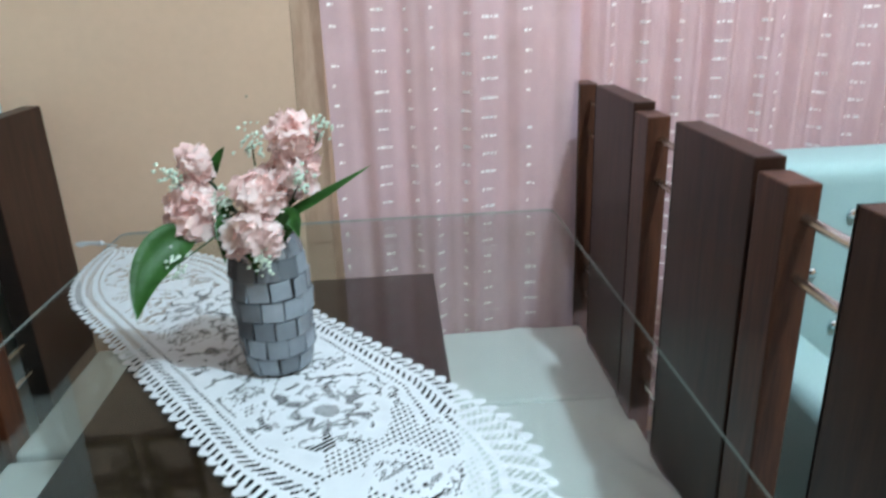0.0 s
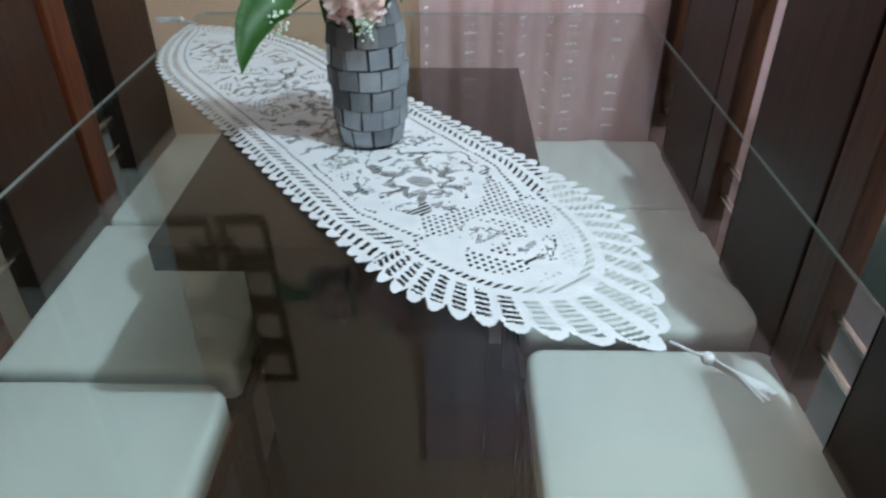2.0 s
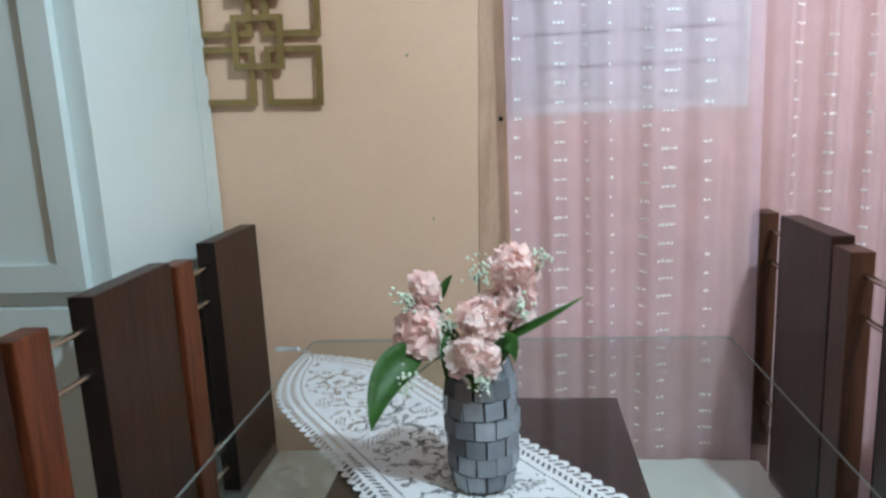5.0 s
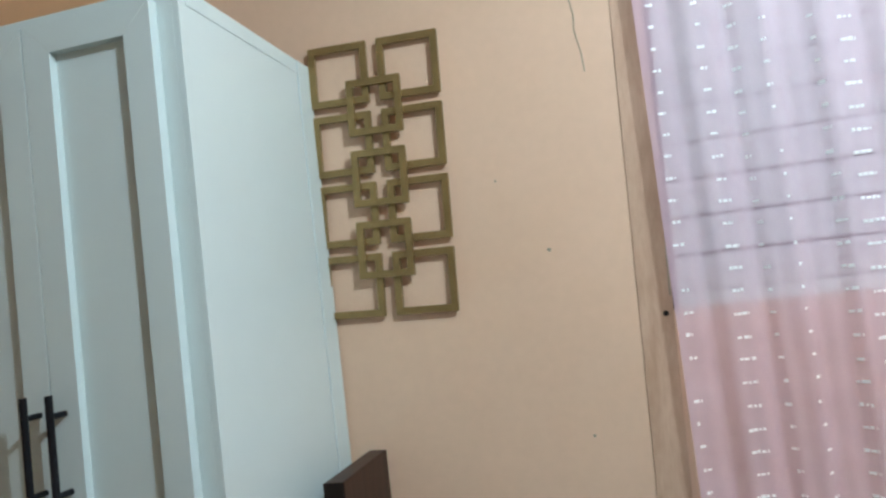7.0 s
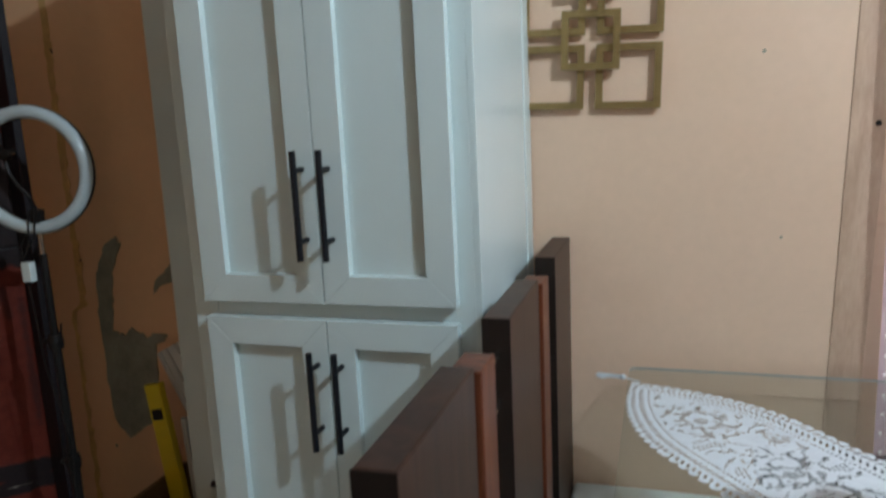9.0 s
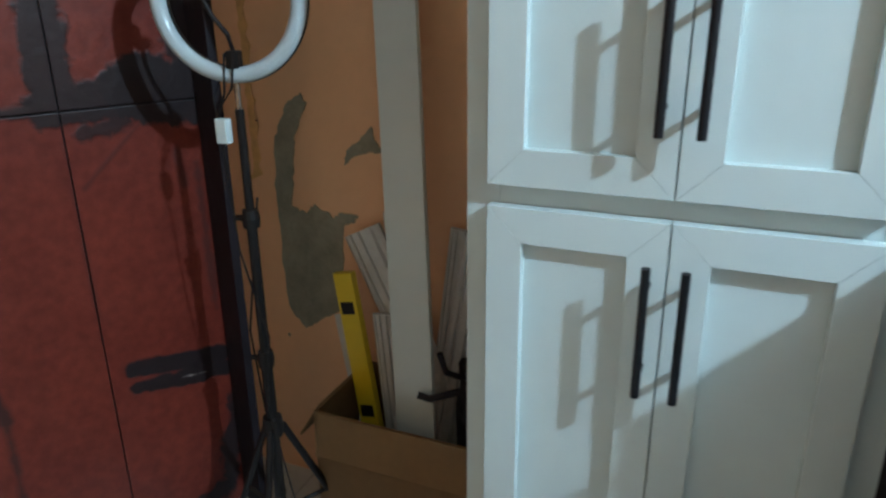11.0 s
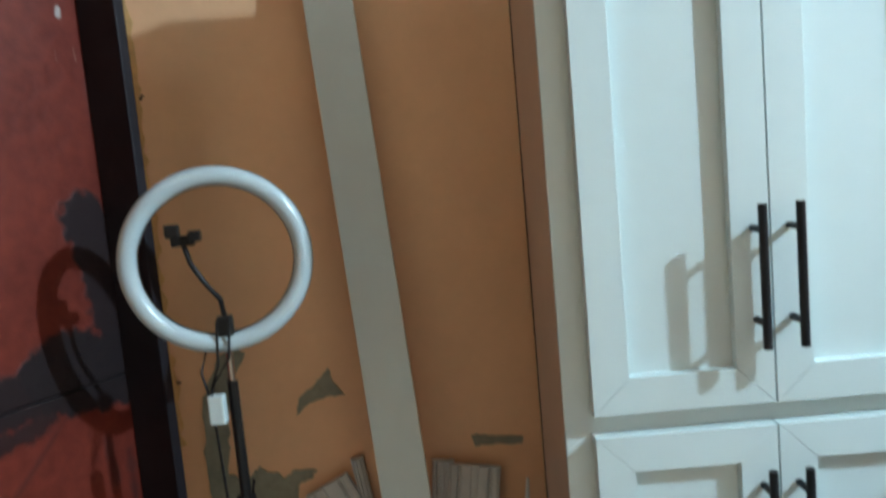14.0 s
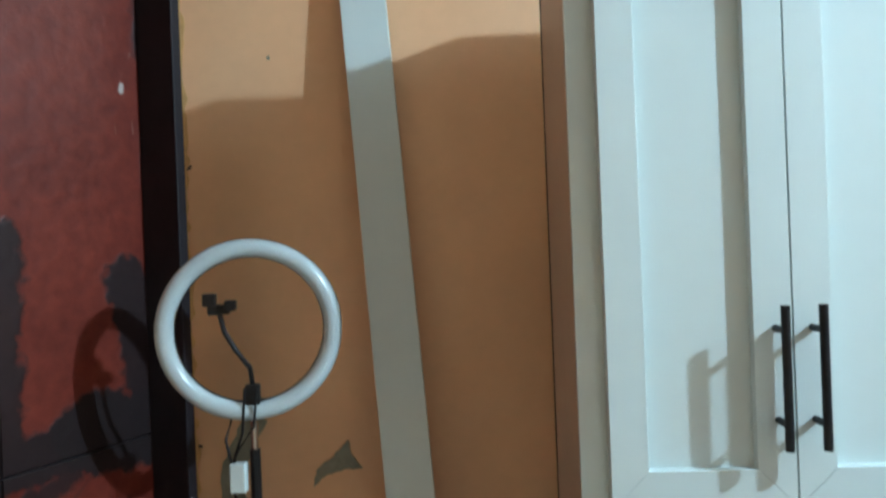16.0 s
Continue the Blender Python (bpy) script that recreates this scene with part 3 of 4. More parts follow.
def chair(label, m, top, shift=0.0, half=0.213, back=0.002, corner=0.035, ridge=(), post=None):
    """Sitter faces +x, his back at x = 0; the slatted side post stands at -y."""
    th = thing("dining_chair", label, "dining chair", m, group="chairs round the glass table")
    y0 = -0.215
    part("back_panel", box(-0.040, y0 + 0.182, 0.36, 0, y0 + 0.43, top, 0.003), PANEL, th, "dark espresso back panel")
    # thin strip makes this end face near-black against the brown panel
    part("edge_strip", box(-0.0406, y0 + 0.1805, 0.36, 0.0006, y0 + 0.182, top - 0.0005), EDGEWOOD, th, "near-black edge of the back panel")
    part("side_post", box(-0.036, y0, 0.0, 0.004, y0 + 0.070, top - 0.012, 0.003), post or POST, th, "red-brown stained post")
    for z in (top - 0.052, top - 0.125, 0.60, 0.535):
        part("cross_rod", rod([(-0.02, y0 + 0.06, z), (-0.02, y0 + 0.19, z)], 0.006), CHROME, th, "steel rod")
    part("seat_frame", box(-0.03, y0 + 0.004, 0.345, 0.385, y0 + 0.426, 0.385, 0.003), PANEL, th)
    part("seat_cushion", seat_cover(back, 0.380, shift - half, shift + half, corner, ridge, round(m.translation.y * 100)), CLOTH, th, "white fabric seat cover", smooth=True)
    for x, y, z in ((0.34, y0 + 0.02, 0), (0.34, y0 + 0.375, 0), (-0.036, y0 + 0.38, 0)):
        part("leg", box(x, y, z, x + 0.038, y + 0.038, 0.345, 0.002), PANEL, th)
    return th


for k, corner in ((0, 0.012), (1, 0.014), (2, 0.04)):
    chair("dark wooden dining chair with white seat, red-brown side post", pose(-0.008, 2.089 - 0.446 * k, 0), 1.052, corner=corner)
for k, shift, half, corner, ridge in ((0, 0.040, 0.168, 0.012, ((0.09, 0.2, 0.004), (0.107, 0.013, 0.010), (0.166, -0.16, 0.003))), (1, -0.0385, 0.1965, 0.014, ((-0.008, 0.15, 0.024), (0.012, 0.066, 0.018), (0.073, -0.025, 0.012), (0.088, -0.18, 0.004))),
                                      (2, -0.0255, 0.2185, 0.03, ((0.03, -0.2, 0.014), (0.02, -0.06, 0.008), (0.05, 0.1, 0.003)))):
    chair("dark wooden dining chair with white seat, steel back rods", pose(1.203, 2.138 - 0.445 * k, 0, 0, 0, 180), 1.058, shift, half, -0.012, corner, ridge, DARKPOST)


# ---- lace runner ----
def lace_runner():
    A, ax = Vector((0.142, 2.165)), Vector((0.6002, -0.7998))
    side = Vector((-0.7998, -0.6002))
    L, H = 1.288, 0.152

    def half(s):
        if s < 0.32:
            return H * max(0.0, 1 - ((0.32 - s) / 0.32) ** 2.1)
        if s > 1.04:
            return H * 1.07 * max(0.0, 1 - ((s - 1.04) / (L - 1.04)) ** 1.7)
        return H * (1 + 0.07 * max(0.0, min(1.0, (s - 0.55) / 0.4)))

    def rose(x, y, r, k, i, j):
        """A flower of radius r: solid petals with open seams, net between them."""
        d, a = math.hypot(x, y), math.atan2(y, x)
        if d > r * 1.08:
            return None
        e = r * (0.70 + 0.30 * abs(math.cos(k * a / 2)))
        if d > e:
            return i % 3 == 0 or noise.noise((x * 60, y * 60, k + 3.5)) > -0.12
        if d < 0.20 * r:
            return (i + j) % 2 == 0
        if noise.noise((x * 110, y * 110, k + 0.5)) < -0.28:
            return (i + j) % 2 == 0
        if abs(d / e - 0.52) < 0.05 or (d / e > 0.55 and abs(math.sin(k * a / 2)) > 0.955):
            return (i + j) % 3 == 0
        return True

    bm = bmesh.new()
    step = 0.0021
    cache = {}

    def vert(i, j):
        if (i, j) not in cache:
            s, w = i * step, j * step
            p = A + ax * s + side * (w + 0.008)
            cache[i, j] = bm.verts.new((p.x, p.y, GZ + 0.0022 + 0.0008 * noise.noise((s * 40, w * 40, 2))))
        return cache[i, j]

    flowers = [(0.22, 0.0, 0.068, 6), (0.44, 0.015, 0.06, 5), (0.66, -0.005, 0.066, 7), (0.88, 0.0, 0.078, 6), (0.33, -0.06, 0.03, 5), (0.55, 0.055, 0.03, 5), (0.55, -0.05, 0.028, 5), (0.77, 0.06, 0.028, 5), (0.77, -0.058, 0.03, 5), (1.03, 0.022, 0.030, 5), (1.085, -0.014, 0.026, 4)]
    ni, nj = int(L / step) + 1, int(0.178 / step)
    for i in range(ni):
        s = (i + 0.5) * step
        h = half(s)
        for j in range(-nj, nj):
            w = (j + 0.5) * step
            # distance to the rim, fanned at both ends
            rim = h - abs(w)
            if s > 1.0:
                rim = min(rim, (L - s) * 0.75)
            if s < 0.3:
                rim = min(rim, s * 0.9)
            grow = 1 + 0.75 * min(1.0, max(0.0, (s - 0.9) / 0.12))
            run = s if 0.3 < s < 1.02 else s + 0.55 * (abs(w))
            ang = math.atan2(w, s - 0.98) if s > 0.98 else None
            along = run if ang is None else 1.0 + ang * 0.19
            pitch = 0.024 if ang is None else 0.0255
            sc = abs(((along / pitch) % 1.0) * 2 - 1)
            if rim < 0.011 * grow * sc ** 2.0:
                continue
            rim /= grow
            keep = None
            if ang is None or abs(ang) > 1.45:
                if rim < 0.010:
                    keep = True
                elif rim < 0.0245:
                    g = ((run + 0.55 * rim) / 0.0135) % 1
                    keep = not (0.30 < g < 0.74 and 0.0115 < rim < 0.0225)
                elif rim < 0.0285:
                    keep = True
                elif rim < 0.0425:
                    g = ((run - 0.8 * rim) / 0.0126) % 1
                    keep = not (0.30 < g < 0.72 and 0.030 < rim < 0.0415)
                elif rim < 0.064:
                    keep = not (0.052 < rim < 0.056 and i % 4 < 2)
            else:
                f, d = (along / pitch) % 1.0, math.hypot((s - 0.98) * 0.56, w)
                if rim < 0.0095 or 0.103 < d < 0.111 or 0.091 < d < 0.0965:
                    keep = True
                elif d > 0.111:
                    keep = f < 0.20 or f > 0.80 or (math.hypot(s - 0.98, w) / 0.0084 + 1.2 * f) % 1 < 0.40
                elif d > 0.0965:
                    keep = i % 4 < 2
            if keep is None and 0.034 < math.hypot((s - 1.045) * 0.8, w) < 0.042:
                keep = True
            if keep is None:
                # solid sprays cut by short slits along their outlines, and flowers among them
                q = noise.noise((s * 21, w * 21, 7.0))
                fine_q = noise.noise((s * 75, w * 75, 3.0))
                vein = abs(q + 0.25 * fine_q) < (0.068 if s > 0.35 else 0.04) and fine_q > -0.25
                if s > 0.93 or q < -0.34:
                    keep = not (i % 4 < 2 and (j + 2 * (i // 4)) % 4 < 2) or q > 0.18
                else:
                    keep = not vein or i % 3 == 0
                wx, wy = 0.012 * noise.noise((s * 30, w * 30, 11.0)), 0.012 * noise.noise((s * 30, w * 30, 15.0))
                for fs, fw, fr, fk in flowers:
                    r = rose(s - fs + wx, w - fw + wy, fr, fk, i, j)
                    if r is not None:
                        keep = r
                        break
            if keep:
                bm.faces.new((vert(i, j), vert(i + 1, j), vert(i + 1, j + 1), vert(i, j + 1)))
    th = thing("table_runner", "white crocheted lace table runner with flower pattern", "table runner")
    me = bpy.data.meshes.new("lace")
    bm.to_mesh(me)
    bm.free()
    me.materials.append(LACE)
    ob = new("lace", me)
    ob.parent = th
    for tip, d, n in ((A + ax * L, Vector((0.68, -0.73)), 1), (A + ax * 0.004, Vector((-0.95, 0.25)), 2)):
        x, y, z = tip.x, tip.y, GZ + 0.008
        bm = bmesh.new()
        rod([(x - d.x * 0.01, y - d.y * 0.01, z - 0.004), (x + d.x * 0.025, y + d.y * 0.025, z)], 0.0015, bm, 6)
        bmesh.ops.create_icosphere(bm, subdivisions=2, radius=0.0065, matrix=pose(x + d.x * 0.028, y + d.y * 0.028, z + 0.001))
        for k in range(26):
            a = random.uniform(-0.16, 0.16)
            r = random.uniform(-0.003, 0.004)
            e = Vector((d.x * math.cos(a) - d.y * math.sin(a), d.x * math.sin(a) + d.y * math.cos(a)))
            q = random.uniform(0.075, 0.09)
            rod([(x + d.x * 0.028, y + d.y * 0.028, z + r), (x + d.x * 0.05 + e.x * 0.008, y + d.y * 0.05 + e.y * 0.008, z + r), (x + e.x * q, y + e.y * q, z + r - 0.003)], 0.0011, bm, 4)
        part("tassel", bm, LACE, th, "white thread tassel")


lace_runner()


# ---- vase and flowers ----
VX, VY, VZ = 0.587, 1.588, GZ + 0.004
vase = thing("vase", "silver grey mosaic tile vase standing on lace runner", "vase", pose(VX, VY, VZ))
prof = [(0.040, 0), (0.045, 0.012), (0.0485, 0.05), (0.0505, 0.10), (0.0490, 0.145), (0.0445, 0.18), (0.037, 0.203), (0.032, 0.210), (0.028, 0.207), (0.028, 0.19)]
part("body", turned(prof, 36), MORTAR, vase, "dark joints between tiles", smooth=True)


def vase_radius(z):
    for (r0, z0), (r1, z1) in zip(prof, prof[1:]):
        if z0 <= z <= z1:
            return r0 + (r1 - r0) * (z - z0) / (z1 - z0)
    return 0.04


rows, around = 7, 11
for r in range(rows):
    z0, z1 = 0.004 + 0.0283 * r, 0.004 + 0.0283 * (r + 1) - 0.0016
    R0, R1 = vase_radius(z0), vase_radius(z1)
    bm = bmesh.new()
    h = math.pi / around * 0.94
    vs = []
    for R, z in ((R0, z0), (R1, z1)):
        for a in (-h, 0, h):
            flat = (R + 0.0026) * math.cos(h)
            vs.append(bm.verts.new((flat - 0.001, (R + 0.001) * math.sin(a), z)))
            vs.append(bm.verts.new((flat + 0.0024 - 0.0005 * abs(a) / h, (R + 0.003) * math.sin(a), z)))
    q = lambda *k: bm.faces.new([vs[i] for i in k])
    q(1, 3, 9, 7), q(3, 5, 11, 9), q(0, 1, 7, 6), q(4, 10, 11, 5), q(6, 7, 9, 8), q(8, 9, 11, 10), q(0, 2, 3, 1), q(2, 4, 5, 3)
    bmesh.ops.recalc_face_normals(bm, faces=bm.faces)
    me = bpy.data.meshes.new("mosaic_tile")
    bm.to_mesh(me)
    bm.free()
    me.materials.append(SILVER)
    for k in range(around):
        ob = new("mosaic_tile", me)
        ob.parent = vase
        mid = Matrix.Translation(((R0 + R1) / 2, 0, (z0 + z1) / 2))
        tip = pose(random.uniform(-0.0003, 0.0012), 0, random.uniform(-0.001, 0.001), random.uniform(-3, 3), random.uniform(-5, 5), random.uniform(-7, 7))
        ob.matrix_basis = pose(0, 0, 0, 0, 0, 360 / around * (k + 0.5 * (r % 2)) + random.uniform(-1.5, 1.5)) @ mid @ tip @ mid.inverted()

bouquet = thing("flower_bouquet", "artificial pink flowers with green leaves in mosaic vase", "flowers", pose(VX, VY, VZ))


def blossom(seed, r):
    rnd = random.Random(seed)
    bm = bmesh.new()
    n = 64
    for i in range(n):
        z = 1 - 2 * (i + 0.5) / n
        a = i * 2.39996 + rnd.uniform(-0.3, 0.3)
        q = math.sqrt(1 - z * z)
        o = Vector((q * math.cos(a), q * math.sin(a), z))
        up = Vector((0, 0, 1)) if abs(z) < 0.9 else Vector((1, 0, 0))
        u = o.cross(up).normalized()
        v = o.cross(u)
        t = rnd.uniform(0, 6.28)
        u, v = u * math.cos(t) + v * math.sin(t), v * math.cos(t) - u * math.sin(t)
        size, ph, wave = r * rnd.uniform(0.32, 0.52), rnd.uniform(0, 6.28), rnd.uniform(2.2, 3.6)
        base = o * r * rnd.uniform(0.60, 0.90) * (0.95 + 0.38 * noise.noise(o * 2.0 + Vector((seed, 0, 0))))
        grid = []
        for j in range(5):
            row = []
            for k in range(7):
                s, w = j / 4, k / 3 - 1
                wid = (0.35 + 0.65 * math.sin(0.4 + 1.9 * s)) * size
                ruffle = 0.17 * size * s * math.sin(wave * w * 2 + ph)
                fray = 1 + 0.14 * s * math.sin(7 * w + 2 * ph)
                row.append(bm.verts.new(base + u * (w * wid) + v * (s * fray - 0.35) * size * 1.25 + o * (r * 0.24 * s * s + ruffle - 0.18 * size * w * w)))
            grid.append(row)
        for j in range(4):
            for k in range(6):
                bm.faces.new((grid[j][k], grid[j][k + 1], grid[j + 1][k + 1], grid[j + 1][k]))
    bmesh.ops.create_icosphere(bm, subdivisions=2, radius=r * 0.64)
    return bm


def leaf(points, width, seed):
    rnd = random.Random(seed)
    bm = bmesh.new()
    pts = [Vector(p) for p in points]
    n = 12
    rows = []
    for i in range(n + 1):
        t = i / n
        if len(pts) == 3:
            p = pts[0] * (1 - t) ** 2 + pts[1] * 2 * t * (1 - t) + pts[2] * t * t
            d = (2 * (1 - t) * (pts[1] - pts[0]) + 2 * t * (pts[2] - pts[1])).normalized()
        w = width * math.sin(math.pi * min(1, 0.06 + t * 0.94)) ** 0.8 * (1.15 - 0.5 * t)
        side = d.cross(Vector((0.25, -1, 0.35))).normalized()
        nn = side.cross(d)
        rows.append([bm.verts.new(p + side * w * k + nn * (0.35 * w * abs(k) + 0.002 * math.sin(9 * t + seed))) for k in (-1, -0.5, 0, 0.5, 1)])
    for a, b in zip(rows, rows[1:]):
        for k in range(4):
            bm.faces.new((a[k], a[k + 1], b[k + 1], b[k]))
    bmesh.ops.solidify(bm, geom=bm.faces[:], thickness=0.0007)
    return bm


def rel(x, y, z):
    return Vector((x - VX, y - VY, z - VZ))


heads = [(0.640, 1.572, 1.105, 0.034), (0.640, 1.57, 1.062, 0.030), (0.598, 1.56, 1.042, 0.035), (0.583, 1.548, 0.988, 0.037), (0.511, 1.572, 1.078, 0.025), (0.505, 1.56, 1.020, 0.038)]
for i, (x, y, z, r) in enumerate(heads):
    c = rel(x + (0.004 if x < 0.55 else 0), y, z - 0.014)
    part("blossom", blossom(20 + i, r), PETAL, bouquet, "pale pink ruffled blossom", smooth=True, at=Matrix.Translation(c) @ pose(0, 0, 0, 20 * i, 35 * i, 50 * i))
    part("stem", rod([(0.008 * math.cos(i), 0.008 * math.sin(i), 0.12), (c.x * 0.25, c.y * 0.25, 0.21), (c.x * 0.8, c.y * 0.8, c.z - r * 0.9)], 0.0022, sides=6), STEM, bouquet)
leaves = [((0.508, 1.55, 0.982), (0.462, 1.49, 0.988), (0.452, 1.455, 0.905), 0.0265), ((0.60, 1.57, 0.98), (0.655, 1.55, 1.01), (0.738, 1.572, 1.052), 0.0070), ((0.61, 1.56, 0.955), (0.632, 1.54, 1.03), (0.640, 1.545, 0.965), 0.016),
          ((0.555, 1.57, 1.01), (0.540, 1.55, 1.02), (0.545, 1.53, 0.94), 0.013), ((0.53, 1.58, 1.04), (0.54, 1.57, 1.07), (0.555, 1.57, 1.085), 0.007), ((0.585, 1.56, 0.965), (0.58, 1.53, 0.97), (0.583, 1.53, 0.925), 0.014), ((0.60, 1.60, 0.99), (0.63, 1.60, 1.03), (0.662, 1.585, 1.045), 0.019)]
for i, (a, b, c, w) in enumerate(leaves):
    part("leaf", leaf([rel(*a), rel(*b), rel(*c)], w, i), LEAF, bouquet, smooth=True)
for i, (x, y, z) in enumerate(((0.676, 1.575, 1.102), (0.592, 1.56, 1.090), (0.490, 1.55, 1.055), (0.548, 1.55, 1.022), (0.648, 1.545, 1.045), (0.492, 1.50, 0.955), (0.592, 1.525, 0.945))):
    rnd = random.Random(50 + i)
    bm = bmesh.new()
    c = rel(x, y, z)
    for k in range(38):
        p = c + Vector((rnd.gauss(0, 0.007), rnd.gauss(0, 0.006), rnd.gauss(0, 0.0105)))
        bmesh.ops.create_icosphere(bm, subdivisions=1, radius=rnd.uniform(0.0016, 0.0032), matrix=Matrix.Translation(p))
    part("bud_sprig", bm, BUD, bouquet, "tiny white-green buds")
    part("stem", rod([(0.0, 0.0, 0.16), (c.x * 0.5, c.y * 0.5, 0.215), (c.x, c.y, c.z)], 0.0012, sides=5), STEM, bouquet)


# ---- wall art ----
art = thing("wall_art", "brass coloured wall art of linked open squares", "wall art", pose(0.050, WY - 0.010, 1.6475, 0, 2.0, 0))


def square(cx, cz, size, y):
    h, w = size / 2, 0.0078
    bm = bmesh.new()
    rings = []
    for r, yy in ((h, y - 0.006), (h, y + 0.002), (h - 2 * w, y + 0.002), (h - 2 * w, y - 0.006)):
        c = 0.0015
        rings.append([bm.verts.new((cx + sx * r - (sx * c if k else 0), yy, cz + sz * r - (0 if k else sz * c))) for sx, sz, ks in ((1, 1, (0, 1)), (-1, 1, (1, 0)), (-1, -1, (0, 1)), (1, -1, (1, 0))) for k in ks])
    for a, b in zip(rings, rings[1:] + rings[:1]):
        for k in range(8):
            bm.faces.new((a[k], a[(k + 1) % 8], b[(k + 1) % 8], b[k]))
    part("open_square", bm, GOLD, art)


for r in range(4):
    for cx in (-0.082, 0.082):
        square(cx, 0.2385 - 0.159 * r, 0.139, 0.0)
for r in range(3):
    square(0.0, 0.1570 - 0.159 * r, 0.126, -0.0085)


# ---- pantry cabinet ----
CX0, CX1, CY, CZ = -0.672, -0.097, 1.812, 1.922
cab = thing("pantry_cabinet", "tall white pantry cabinet with four panelled doors", "cabinet", pose(CX0, CY, 0))
W, D = CX1 - CX0, WYL - CY - 0.004
part("body", box(0.012, 0.012, 0.0, W - 0.012, 0.14, CZ - 0.002, 0.002), WHITE, cab)
# unseen stepped top at the left rear, invented to shape the wall shadow
part("rear_body", box(0.15, 0.14, 0.0, W - 0.012, 0.283, CZ - 0.002, 0.002), WHITE, cab)
part("rear_shadow_step", box(0.012, 0.14, 0.0, 0.15, 0.283, 1.853, 0.002), WHITE, cab)
# left side carries the wall's reflection in its colour
part("side_panel", box(0, 0.0125, 0.0, 0.012, 0.14, CZ, 0.001), TINTEDBOARD, cab, "cabinet side, tan from the orange wall's painted-in reflection")
part("side_panel", box(0, 0.14, 0.0, 0.012, 0.285, 1.855, 0.001), TINTEDBOARD, cab, "cabinet side, tan from the orange wall's painted-in reflection")
part("side_panel", box(W - 0.012, 0.0, 0.0, W, D - 0.03, CZ, 0.001), WHITE, cab, "white lacquered side")
# dark bar gives the shade of the open joint behind the side
part("joint", box(-0.0015, 0.2805, 0.0, 0.008, 0.2865, 1.853), DARKFRAME, cab, "dark strip for the shade in the joint along the back edge")
part("back_strip", box(W - 0.013, D - 0.028, 0.0, W + 0.003, D + 0.036, CZ, 0.001), WHITE, cab)
part("top_strip", box(W - 0.0125, 0.02, CZ - 0.03, W + 0.0015, D - 0.03, CZ, 0.001), WHITE, cab)
for q in ((0.0, 0.0, 0.05, CZ), (W - 0.05, 0.0, W - 0.012, CZ)):
    part("face_stile", box(q[0], 0.0, q[1], q[2], 0.012, q[3], 0.001), WHITE, cab)
for z0, z1 in ((0.0, 0.09), (0.975, 1.02), (CZ - 0.03, CZ)):
    part("face_rail", box(0.05, 0.001, z0, W - 0.05, 0.0125, z1, 0.001), WHITE, cab)


def panel_door(x0, x1, z0, z1, hx, hz0, hz1):
    """A shaker door: mitred frame, sunken panel and a black bar handle."""
    door = part("door", box(x0 + 0.045, -0.006, z0 + 0.043, x1 - 0.045, -0.001, z1 - 0.043), WHITE, cab, "white panelled door")
    f, y0, y1 = 0.0515, -0.021, -0.001

    def frame_bar(name, quad):
        bm = bmesh.new()
        lo = [bm.verts.new((x, y1, z)) for x, z in quad]
        hi = [bm.verts.new((x, y0, z)) for x, z in quad]
        bm.faces.new(hi)
        bm.faces.new(lo[::-1])
        for k in range(4):
            bm.faces.new((lo[k], lo[(k + 1) % 4], hi[(k + 1) % 4], hi[k]))
        bmesh.ops.bevel(bm, geom=[e for e in bm.edges if all(v.co.y < -0.02 for v in e.verts)], offset=0.0007, segments=2, profile=0.6, affect="EDGES")
        part(name, bm, WHITE, door)

    g = 0.0002
    frame_bar("rail", ((x0 + g, z0), (x1 - g, z0), (x1 - f - g, z0 + f), (x0 + f + g, z0 + f)))
    frame_bar("rail", ((x0 + g, z1), (x0 + f + g, z1 - f), (x1 - f - g, z1 - f), (x1 - g, z1)))
    frame_bar("stile", ((x0, z0 + g), (x0 + f, z0 + f + g), (x0 + f, z1 - f - g), (x0, z1 - g)))
    frame_bar("stile", ((x1, z0 + g), (x1, z1 - g), (x1 - f, z1 - f - g), (x1 - f, z0 + f + g)))
    bm = rod([(hx, -0.053, hz0), (hx, -0.053, hz1)], 0.006, sides=14)
    L = hz1 - hz0
    for z in (hz0 + L * 0.175, hz1 - L * 0.175):
        rod([(hx, -0.053, z), (hx, -0.0205, z)], 0.005, bm, 10)
    part("handle", bm, BLACK, door, "black bar handle")


mid = W / 2 + 0.001
panel_door(0.038, mid - 0.0012, 1.014, CZ - 0.024, 0.265, 1.098, 1.289)
panel_door(mid + 0.0012, W - 0.040, 1.014, CZ - 0.024, 0.314, 1.098, 1.289)
panel_door(0.038, mid - 0.0012, 0.085, 0.983, 0.265, 0.744, 0.931)
panel_door(mid + 0.0012, W - 0.040, 0.085, 0.983, 0.314, 0.744, 0.931)


# ---- metal door standing open at the west end ----
mdoor = thing("door_1", "old red metal door patched with dark primer, standing open", "door", pose(-1.41, 2.11, 0.02, 0, 0, 65.15), kind="structure")
SW = 0.98
# leaf axes: -x along the leaf from its free edge, y out of its back, z up
for x0, x1, z0, z1 in ((0.0, 0.284, 0.0, 1.038), (0.287, SW, 0.0, 1.038), (0.0, 0.284, 1.042, 2.15), (0.287, SW, 1.042, 2.15)):
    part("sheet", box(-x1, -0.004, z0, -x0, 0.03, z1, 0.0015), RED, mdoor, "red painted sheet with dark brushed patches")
part("core", box(-SW, 0.003, 0.0, 0, 0.028, 2.15), DARKFRAME, mdoor)
